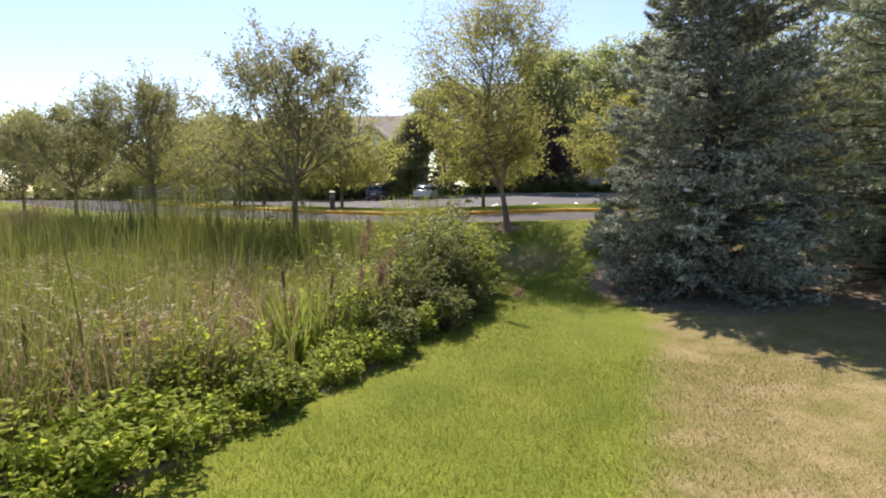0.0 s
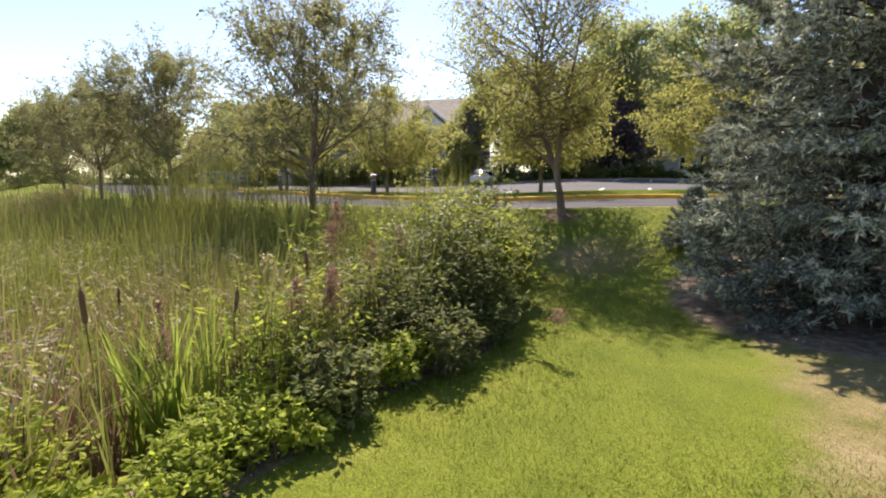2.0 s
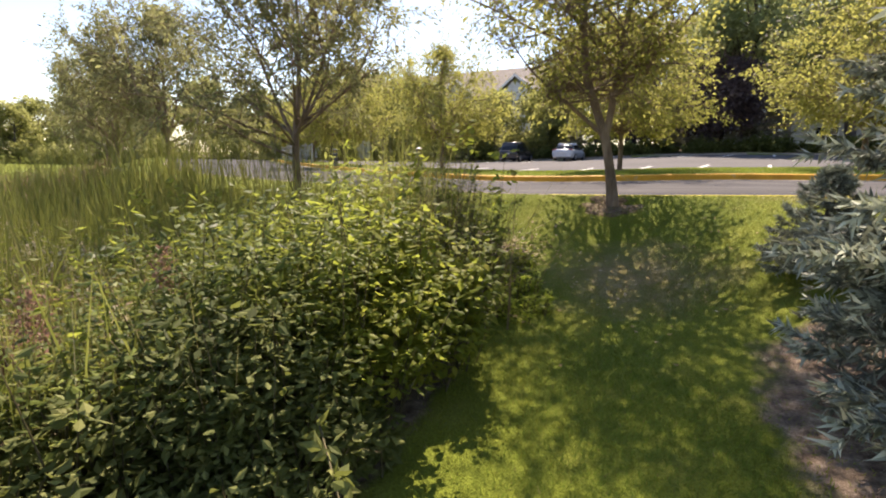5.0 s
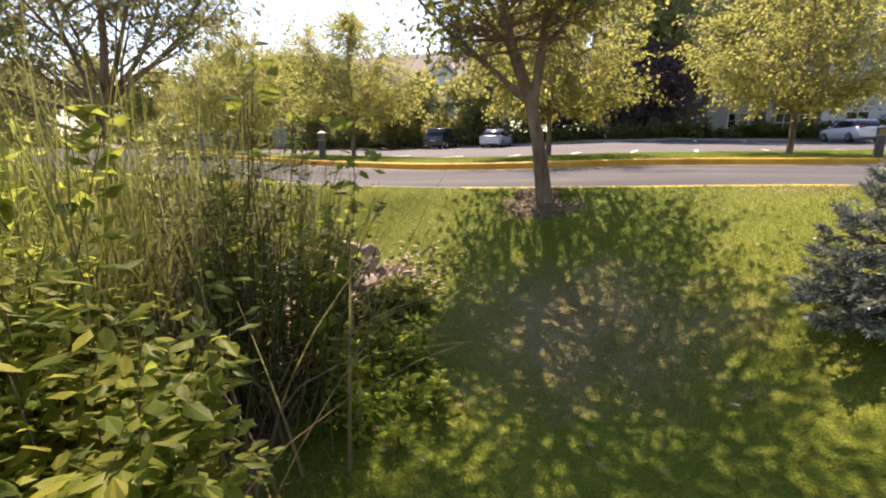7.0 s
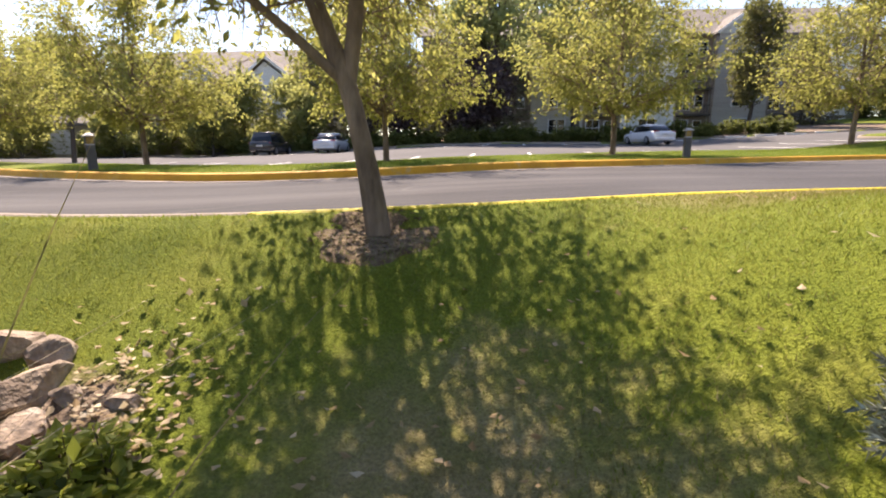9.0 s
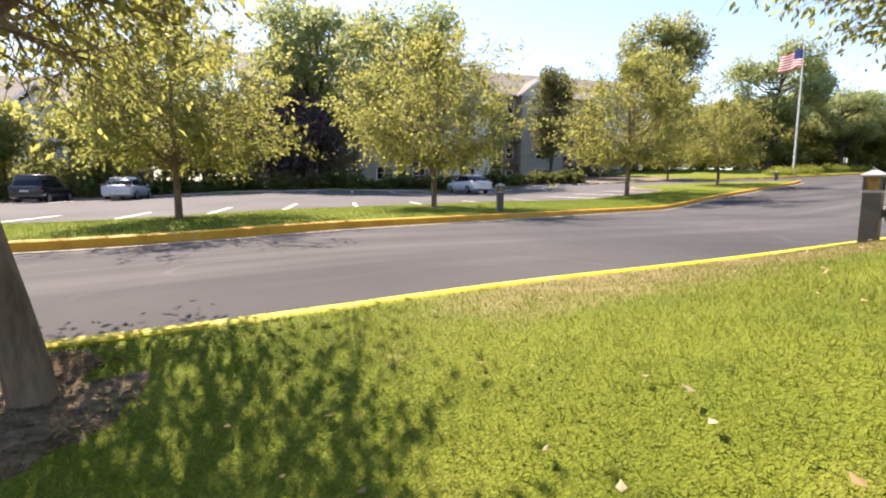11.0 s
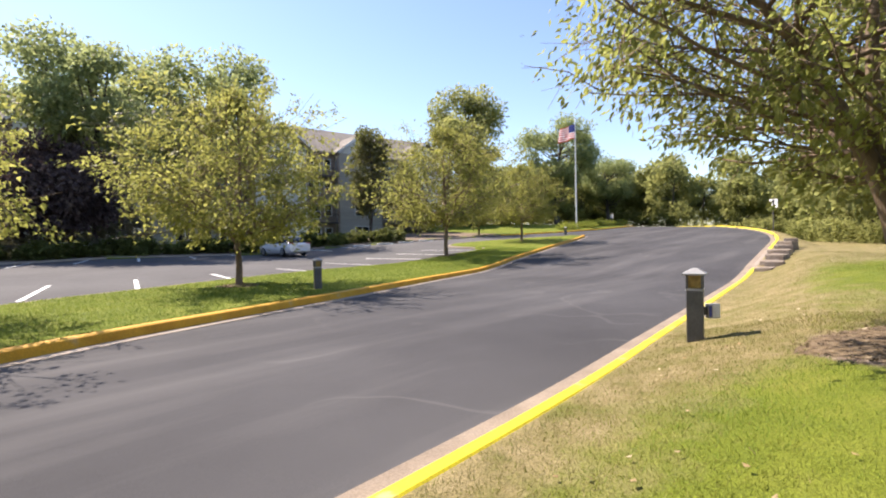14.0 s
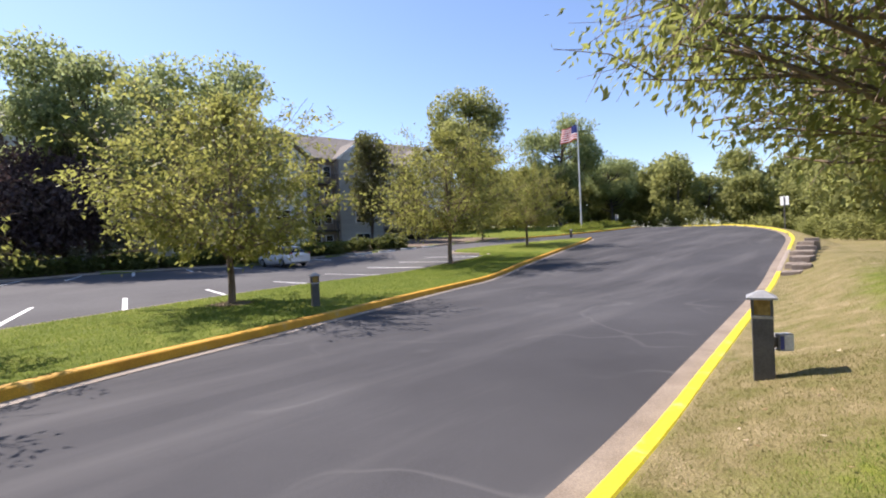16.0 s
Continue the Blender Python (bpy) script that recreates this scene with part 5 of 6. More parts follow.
def wheel_stop(x, y, turn):
    ob = new("wheel_stop", bpy.data.meshes.new("wheel_stop"))
    bm = box(-0.85, 0.85, -0.08, 0.08, 0, 0.13, 0.03)
    bm.to_mesh(ob.data)
    bm.free()
    ob.data.materials.append(WHITE_LINE)
    ob.matrix_world = pose(x, y, float(road_z(x, y)), 0, 0, turn)
    return tagged(ob, "white painted concrete wheel stop on the lot", "wheel stop", "wheel stops")


for k in range(4):
    wheel_stop(31.6 + 2.4 * k, 48.2 - 0.35 * k, -9)


# ---------------------------------------------------------------- cars
TYRE = surface("tyre_rubber", [(0.3, (0.015, 0.015, 0.016)), (0.7, (0.03, 0.03, 0.031))], 8, 80, 0.85)
RIM = surface("alloy_rim", [(0.3, (0.35, 0.35, 0.37)), (0.7, (0.5, 0.5, 0.52))], 8, 60, 0.35, 0.8)
CAR_GLASS, _, cg = material("car_glass", 0.08, 0.0, 0.4)
cg.inputs["Base Color"].default_value = (0.012, 0.015, 0.018, 1)
RED_LENS = surface("tail_lamp_red", [(0.3, (0.25, 0.01, 0.01)), (0.7, (0.4, 0.02, 0.02))], 8, 60, 0.2)
CLEAR_LENS = surface("headlamp", [(0.3, (0.5, 0.5, 0.52)), (0.7, (0.65, 0.65, 0.67))], 8, 60, 0.15)
PLATE_MAT = surface("number_plate", [(0.3, (0.5, 0.5, 0.5)), (0.7, (0.6, 0.6, 0.6))], 8, 60, 0.5)


def paint(name, colour):
    m, nt, b = material(name, 0.25, 0.1, 0.5)
    nt.links.new(ramp(nt, noise_of(nt, 1.5, 3), [(0.3, tuple(c * 0.92 for c in colour)), (0.7, colour)]), b.inputs["Base Color"])
    b.inputs["Coat Weight"].default_value = 0.6
    return m


def loft(sections, width_fn=None):
    """A closed body from rings of (x, [(y, z), ...])."""
    bm = bmesh.new()
    rings = [[bm.verts.new((x, yy, zz)) for yy, zz in ring] for x, ring in sections]
    for a, b in zip(rings, rings[1:]):
        for k in range(len(a)):
            m = (k + 1) % len(a)
            bm.faces.new((a[k], a[m], b[m], b[k]))
    bm.faces.new(rings[0][::-1])
    bm.faces.new(rings[-1])
    bmesh.ops.recalc_face_normals(bm, faces=bm.faces)
    for f in bm.faces:
        f.smooth = True
    return bm


def car(name, x, y, turn, colour_mat, label, suv=False):
    """A saloon (or a tall car) with its nose along +x."""
    ob = empty(name, (x, y, float(road_z(x, y))), turn)
    L, Wd = (4.7, 0.92) if not suv else (4.6, 0.94)
    up = 1.12 if suv else 1.0

    def ring(w, lo, hi):
        m = lo + (hi - lo) * 0.55
        return [(-w * 0.92, lo), (w * 0.92, lo), (w, m * 0.95), (w * 0.97, hi - 0.05), (w * 0.88, hi), (-w * 0.88, hi), (-w * 0.97, hi - 0.05), (-w, m * 0.95)]
    xs = [(-2.36, 0.8, 0.4, 0.86), (-2.3, 0.87, 0.3, 0.96), (-1.9, 0.91, 0.22, 0.99), (-1.0, 0.92, 0.2, 0.95), (0.2, 0.92, 0.2, 0.94), (1.0, 0.92, 0.2, 0.91), (1.7, 0.9, 0.22, 0.85), (2.15, 0.84, 0.26, 0.8), (2.33, 0.7, 0.36, 0.66)]
    body = part("body", loft([(px, ring(w, lo, hi * (1.06 if suv else 1))) for px, w, lo, hi in xs]), colour_mat, ob)
    roof_h = 1.5 * up + (0.1 if suv else 0)
    back = -2.2 if suv else -2.05

    def hoop(w, lo, hi):
        return [(-w, lo), (w, lo), (w * 0.97, lo + (hi - lo) * 0.4), (w * 0.82, hi - 0.03), (w * 0.7, hi), (-w * 0.7, hi), (-w * 0.82, hi - 0.03), (-w * 0.97, lo + (hi - lo) * 0.4)]
    z0 = 0.92
    part("cabin_glass", loft([(back, hoop(0.8, z0, z0 + 0.08)), (back + (0.45 if suv else 0.85), hoop(0.82, z0, roof_h - 0.06)), (-0.3, hoop(0.84, z0, roof_h - 0.012)), (0.25, hoop(0.83, z0, roof_h - 0.05)), (1.35, hoop(0.8, z0, z0 + 0.03))]), CAR_GLASS, ob, "dark window glass")
    part("roof", loft([(back + (0.4 if suv else 0.72), [(-0.72, roof_h - 0.2), (0.72, roof_h - 0.2), (0.63, roof_h - 0.06), (-0.63, roof_h - 0.06)]), (-0.5, [(-0.76, roof_h - 0.12), (0.76, roof_h - 0.12), (0.64, roof_h + 0.01), (-0.64, roof_h + 0.01)]),
                       (0.3, [(-0.73, roof_h - 0.15), (0.73, roof_h - 0.15), (0.62, roof_h - 0.02), (-0.62, roof_h - 0.02)])]), colour_mat, ob)
    for sy in (-1, 1):
        for px, tilt in ((0.75, 0.5), (-0.35, 0.02), (back + 0.42, -0.6)):
            pb = box(-0.055, 0.055, -0.014, 0.014, -0.05, 0.42 * up)
            bmesh.ops.transform(pb, matrix=pose(px, sy * 0.815, z0, 22 * sy, -math.degrees(tilt), 0), verts=pb.verts)
            part("pillar", pb, colour_mat, ob)
        part("mirror", box(0.72, 0.86, sy * 0.98 - 0.08, sy * 0.98 + 0.08, 0.93, 1.05, 0.03), colour_mat, ob)
        part("headlight", box(2.02, 2.26, sy * 0.66 - 0.14, sy * 0.66 + 0.14, 0.6, 0.71, 0.03), CLEAR_LENS, ob, "clear headlight")
        part("tail_light", box(-2.33, -2.2, sy * 0.68 - 0.17, sy * 0.68 + 0.17, 0.82, 0.98, 0.03), RED_LENS, ob, "red tail light")
        for px in (-1.38, 1.42):
            w = empty("wheel")
            w.parent = ob
            w.matrix_local = pose(px, sy * 0.82, 0.33, 90, 0, 0)
            t = bmesh.new()
            bmesh.ops.create_cone(t, cap_ends=True, segments=28, radius1=0.33, radius2=0.33, depth=0.22)
            bmesh.ops.bevel(t, geom=[e for e in t.edges if abs(e.verts[0].co.z - e.verts[1].co.z) < 1e-4], offset=0.035, segments=2, affect="EDGES")
            part("tyre", t, TYRE, w)
            rm = bmesh.new()
            bmesh.ops.create_cone(rm, cap_ends=True, segments=24, radius1=0.215, radius2=0.215, depth=0.235)
            for k in range(5):
                bmesh.ops.create_cube(rm, size=1, matrix=pose(0, 0, 0, 0, 0, 72 * k) @ Matrix.Translation((0.1, 0, 0)) @ Matrix.Diagonal((0.2, 0.05, 0.245, 1)))
            part("rim", rm, RIM, w)
    part("number_plate", box(-2.375, -2.355, -0.24, 0.24, 0.66, 0.78, 0.004), PLATE_MAT, ob)
    part("bumper", box(-2.4, -2.2, -0.82, 0.82, 0.32, 0.5, 0.05), colour_mat, ob)
    part("bumper", box(2.2, 2.38, -0.72, 0.72, 0.3, 0.46, 0.05), colour_mat, ob)
    return tagged(ob, label, "car", "parked cars")


car("sedan", 23.3, 47.2, 90, paint("white_car_paint", (0.78, 0.78, 0.8)), "white sedan parked nose-in at the far side of the lot")
car("sedan", -1.0, 52.0, 78, paint("silver_car_paint", (0.5, 0.53, 0.57)), "silver blue sedan parked at the far side of the lot")
car("suv", -5.9, 53.0, 78, paint("black_car_paint", (0.02, 0.02, 0.025)), "black sport utility car parked at the far side of the lot", True)


# ---------------------------------------------------------------- big trees and woods
def clumped(rng, height, spread, fork, trunk_r, clumps, size, leaf, count, squat=0.7, slim=0.6):
    """A big tree seen from afar: limbs that end in rounded clumps of leaves, with gaps between them."""
    t = np.linspace(0, 1, 7)
    trunk = np.c_[0.02 * height * np.sin(t * 4), 0.02 * height * np.cos(t * 3) - 0.02 * height, height * 0.8 * t]
    wood = [tube(trunk, trunk_r * (1 - 0.85 * t) + 0.02, 8)]
    mid, half = (fork + height) / 2, (height - fork) / 2
    at, out = [], []
    for k in range(clumps):
        d = unit(rng.normal(size=3) * np.array([1, 1, 0.9]))
        e = rng.uniform(0.5, 0.9)
        c = np.array([0, 0, mid]) + d * np.array([spread, spread, half]) * e
        R = size * rng.uniform(0.7, 1.3)
        zb = max(fork * 0.75, min(height * 0.75, c[2] - 0.6 * math.hypot(c[0], c[1]) - rng.uniform(0, 1.5)))
        root = np.array([np.interp(zb, trunk[:, 2], trunk[:, j]) for j in range(3)])
        limb = spline([root, root * 0.5 + c * 0.5 + np.array([0, 0, -0.08 * height * e]), c], 4)
        wood.append(tube(limb, np.linspace(trunk_r * 0.3, 0.03, 4), 3))
        n = int(count / clumps * (R / size) ** 2)
        w = unit(rng.normal(size=(n, 3)))
        rr = R * (0.3 + 0.85 * rng.uniform(0, 1, n) ** 0.7) * (1 + 0.25 * np.sin(5 * w[:, 0] + k) * np.sin(4 * w[:, 1] + 2 * k))
        at.append(c + w * rr[:, None] * np.array([1, 1, squat]))
        out.append(w)
    at, out = np.concatenate(at), np.concatenate(out)
    return joined(wood), leaves(rng, at, leaf, out * 0.8, slim, 0.25, shape="sliver")


def big_tree(name, at, seed, label, leaf_mat, group, **kw):
    made = clumped(np.random.default_rng(seed), **kw)
    ob = empty(name, (*at, gz(*at) - 0.03))
    part("trunk", mesh_of("trunk", *made[0], DARK_BARK, True), None, ob)
    part("crown", mesh_of("crown", *made[1], leaf_mat), None, ob)["kind"] = "stuff"
    return tagged(ob, label, "tree", group)


oak = big_tree("oak_tree", (14.0, 59.5), 201, "large spreading dark green oak behind the parking lot", OAK, "oaks",
               height=17.4, spread=6.6, fork=4.5, trunk_r=0.42, clumps=64, size=1.5, leaf=0.34, count=23000)
for ox, oy, ot, os_ in ((23.0, 60.5, 140, 1.1), (2.0, 62.0, 260, 0.85), (74.0, 52.5, 60, 1.0), (84.0, 48.5, 200, 0.72), (-20.0, 66.0, 20, 0.62), (-33.0, 64.0, 100, 0.55)):
    place(oak, ox, oy, ot, os_)
lime = big_tree("cottonwood_tree", (62.6, 61.6), 202, "tall light green tree rising behind the island trees", WOODS, "tall trees",
                height=23.0, spread=6.0, fork=6.0, trunk_r=0.4, clumps=58, size=1.5, leaf=0.42, count=15000, squat=0.9)
place(lime, -2.5, 63.5, 200, 0.5)
place(lime, -14.0, 40.5, 90, 0.32)
place(lime, -21.0, 45.0, 20, 0.36)
plum = big_tree("plum_tree", (10.6, 55.9), 206, "dark maroon-leaved tree with a dense low crown behind the lot", PLUM_LEAF, "plum trees",
                height=8.2, spread=3.9, fork=1.0, trunk_r=0.2, clumps=44, size=1.15, leaf=0.3, count=13000, squat=0.8)
place(plum, 4.6, 57.0, 110, 0.8)
bronze = big_tree("bronze_tree", (41.0, 58.6), 205, "dark bronze green columnar tree against the building", BRONZE_LEAF, "tall trees",
                  height=13.5, spread=2.2, fork=2.0, trunk_r=0.2, clumps=26, size=1.05, leaf=0.34, count=8000, squat=1.0)
place(bronze, 46.8, 58.2, 90, 0.7)
fir = conifer("fir_tree", (12.0, 57.4), 203, "dark fir with a dense black green crown behind the parking lot", FIR, height=9.0, radius=2.9, boughs=110, twigs=9, needles=16, leaf=0.32, needle=0.1, reach=0.9, full=1.0)
for fx, fy, ft, fs in ((6.5, 58.4, 40, 0.9), (9.2, 57.2, 70, 0.75), (15.4, 57.6, 120, 0.8), (46.5, 56.5, 10, 0.8), (1.0, 58.8, 300, 0.8), (-3.0, 60.0, 30, 1.0)):
    place(fir, fx, fy, ft, fs)

wood = big_tree("woodland_tree", (104.0, 45.0), 204, "dense green tree at the edge of the woods", WOODS, "woodland trees",
                height=12.5, spread=4.6, fork=0.8, trunk_r=0.25, clumps=40, size=1.3, leaf=0.52, count=6000, squat=0.8)
r = np.random.default_rng(55)
spots = [(92 + 7 * (k % 3) + r.uniform(-2, 2), 50 - 3.1 * k + r.uniform(-1, 1), 0.75 + 0.3 * r.uniform()) for k in range(12)]
spots += [(72 + 5.5 * k, 17.5 - 1.5 * (k % 2) + r.uniform(-1, 1), 0.7 + 0.3 * r.uniform()) for k in range(4)]
spots += [(44 + 6.2 * k, 9.0 + 3.2 * (k % 2) + r.uniform(-1, 1), 0.95 + 0.3 * r.uniform()) for k in range(6)]
spots += [(34 + 8 * k, 1.0 + r.uniform(-2, 2), 0.8 + 0.3 * r.uniform()) for k in range(4)]
spots += [(54 + 8 * k, 66 + 4 * r.uniform(), 0.8 + 0.3 * r.uniform()) for k in range(5)]
spots += [(-26 - 11 * k, 82 - 8.0 * k + r.uniform(-4, 4), 0.55 + 0.25 * r.uniform()) for k in range(7)]
spots += [(-34 + 7.5 * k, 57.5 - 1.0 * (k % 2), 0.42 + 0.15 * r.uniform()) for k in range(5)]
spots += [(-60 - 5 * k, 38 - 9 * k, 0.6 + 0.2 * r.uniform()) for k in range(4)]
spots += [(-52 + 9 * k, 96 + r.uniform(-5, 5), 0.8 + 0.25 * r.uniform()) for k in range(9)]
spots += [(61 + 5 * k, 58.5 - 1.5 * k + r.uniform(-1, 1), 0.6 + 0.2 * r.uniform()) for k in range(8)]
spots += [(-78 + 7.0 * k, 60 + 0.16 * k * k + r.uniform(-2, 2), 0.72 + 0.25 * r.uniform()) for k in range(9)]
spots += [(80, 61, 0.9), (87, 58, 1.0), (95, 60, 1.1), (104, 56, 1.15), (112, 48, 1.25), (118, 38, 1.3), (120, 28, 1.3), (116, 18, 1.25)]
spots += [(-9.5, 60.0, 0.62), (-13.5, 59.0, 0.55), (-6.0, 61.5, 0.6)]
for wx, wy, ws in spots:
    place(wood, wx, wy, float(r.uniform(0, 360)), float(ws), 0.3)
hedge = shrub("hedge_bush", (3.0, 55.2), 210, "clipped dark green bush in the bed behind the parking lot", BUSH, "bush", "hedge bushes", spots_n=50, radius=0.8, height=1.0, leaf=0.2, per=36, top=0.95, shape="sliver")
for k in range(30):
    hx = -14.0 + 1.75 * k + 0.4 * math.sin(k * 2.1)
    place(hedge, hx, float(along(LOT_EDGE, hx)) + 1.4 + 0.5 * math.sin(k * 1.7), 50 * k, 1.0 + 0.5 * ((k * 0.618) % 1))
bank = shrub("tall_grass_clump", (64.0, 43.2), 211, "loose clump of pale green tall grass by the flagpole", WEED, "grass", "tall grass", spots_n=70, radius=1.3, height=0.9, leaf=0.25, per=14, slim=0.2, top=0.9)
for k in range(9):
    place(bank, 58.5 + 1.9 * k, 42.4 + 0.8 * math.sin(k * 2.3), 70 * k, 1.0)
low = shrub("roadside_bush", (92.0, 45.0), 212, "rounded green bush at the bend of the drive", WOODS, "bush", "roadside bushes", spots_n=60, radius=2.4, height=3.2, leaf=0.34, per=40, top=0.95, shape="sliver")
for k in range(9):
    place(low, 88.0 - 0.6 * k + 1.5 * math.sin(k * 2.0), 41.0 - 2.9 * k, 40 * k, 0.8 + 0.35 * ((k * 0.37) % 1))
for k in range(12):
    place(low, 58.0 + 3.4 * k, 60.5 - 0.9 * k + math.sin(k * 2.2), 55 * k, 1.0 + 0.4 * ((k * 0.43) % 1))
for k in range(15):
    place(low, -72.0 + 4.2 * k, 50.0 + 0.9 * k + 1.5 * math.sin(k * 1.9), 65 * k, 0.75 + 0.35 * ((k * 0.53) % 1))
for k in range(7):
    place(low, 47.0 + 5.0 * k, 13.2 + 1.1 * k + math.sin(k * 2.4), 60 * k, 0.55 + 0.3 * ((k * 0.61) % 1))

# ---------------------------------------------------------------- buildings
SIDING = surface("grey_siding", [(0.3, (0.35, 0.34, 0.32)), (0.7, (0.43, 0.42, 0.39))], 0.6, 20, 0.8, relief=0.5, distance=0.02, stretch=(0.2, 0.2, 6))
PALE_SIDING = surface("pale_siding", [(0.3, (0.58, 0.6, 0.6)), (0.7, (0.68, 0.7, 0.7))], 0.6, 20, 0.8, relief=0.5, distance=0.02, stretch=(0.2, 0.2, 6))
BROWN_SIDING = surface("brown_siding", [(0.3, (0.23, 0.19, 0.165)), (0.7, (0.3, 0.25, 0.22))], 0.6, 20, 0.8, relief=0.5, distance=0.02, stretch=(0.2, 0.2, 6))
TAN_WALL = surface("tan_wall", [(0.3, (0.36, 0.31, 0.22)), (0.7, (0.44, 0.38, 0.28))], 0.6, 20, 0.85)
ROOF = surface("roof_shingles", [(0.3, (0.17, 0.15, 0.13)), (0.7, (0.24, 0.215, 0.19))], 0.8, 8, 0.95, relief=0.6, distance=0.05, stretch=(1, 4, 4))
WHITE_TRIM = surface("white_trim", [(0.3, (0.7, 0.7, 0.7)), (0.7, (0.8, 0.8, 0.8))], 2, 30, 0.6)
PANE, _, pg = material("window_glass", 0.06, 0.0, 0.9)
pg.inputs["Base Color"].default_value = (0.02, 0.025, 0.03, 1)
RAIL = surface("dark_rail", [(0.3, (0.05, 0.045, 0.04)), (0.7, (0.08, 0.07, 0.065))], 3, 40, 0.6)


def window(house, x, z, w, h, face=0.0, twin=True):
    ob = part("window", box(x - w / 2 - 0.08, x + w / 2 + 0.08, face - 0.06, face + 0.02, z - 0.08, z + h + 0.08, 0.01), WHITE_TRIM, house, "white framed window")
    k = 2 if twin else 1
    for s in range(k):
        a = x - w / 2 + s * w / k + 0.04
        b = a + w / k - 0.08
        part("pane", box(a, b, face - 0.075, face - 0.062, z, z + h * 0.48), PANE, ob)
        part("pane", box(a, b, face - 0.09, face - 0.077, z + h * 0.52, z + h), PANE, ob)
    return ob


def gable(house, x0, x1, y0, y1, z, rise, over=0.6, along_x=True):
    bm = bmesh.new()
    t = 0.25
    if along_x:
        m = (y0 + y1) / 2
        prof = [(y0 - over, z), (m, z + rise), (y1 + over, z), (y1 + over, z - t), (m, z + rise - t), (y0 - over, z - t)]
        rings = [[bm.verts.new((x, a, b)) for a, b in prof] for x in (x0 - over, x1 + over)]
    else:
        m = (x0 + x1) / 2
        prof = [(x0 - over, z), (m, z + rise), (x1 + over, z), (x1 + over, z - t), (m, z + rise - t), (x0 - over, z - t)]
        rings = [[bm.verts.new((a, y, b)) for a, b in prof] for y in (y0 - over, y1)]
    for k in range(6):
        q = (k + 1) % 6
        bm.faces.new((rings[0][k], rings[0][q], rings[1][q], rings[1][k]))
    bm.faces.new(rings[0][::-1])
    bm.faces.new(rings[1])
    bmesh.ops.recalc_face_normals(bm, faces=bm.faces)
    return part("roof", bm, ROOF, house)


def prism(x0, x1, y, z, rise, depth, along_x=False):
    """The triangle of wall under a gable that faces -y."""
    bm = bmesh.new()
    a = [bm.verts.new(p) for p in ((x0, y, z), (x1, y, z), ((x0 + x1) / 2, y, z + rise))]
    b = [bm.verts.new((v_.co.x, y + depth, v_.co.z)) for v_ in a]
    bm.faces.new(a)
    bm.faces.new(b[::-1])
    for k in range(3):
        q = (k + 1) % 3
        bm.faces.new((a[q], a[k], b[k], b[q]))
    return bm


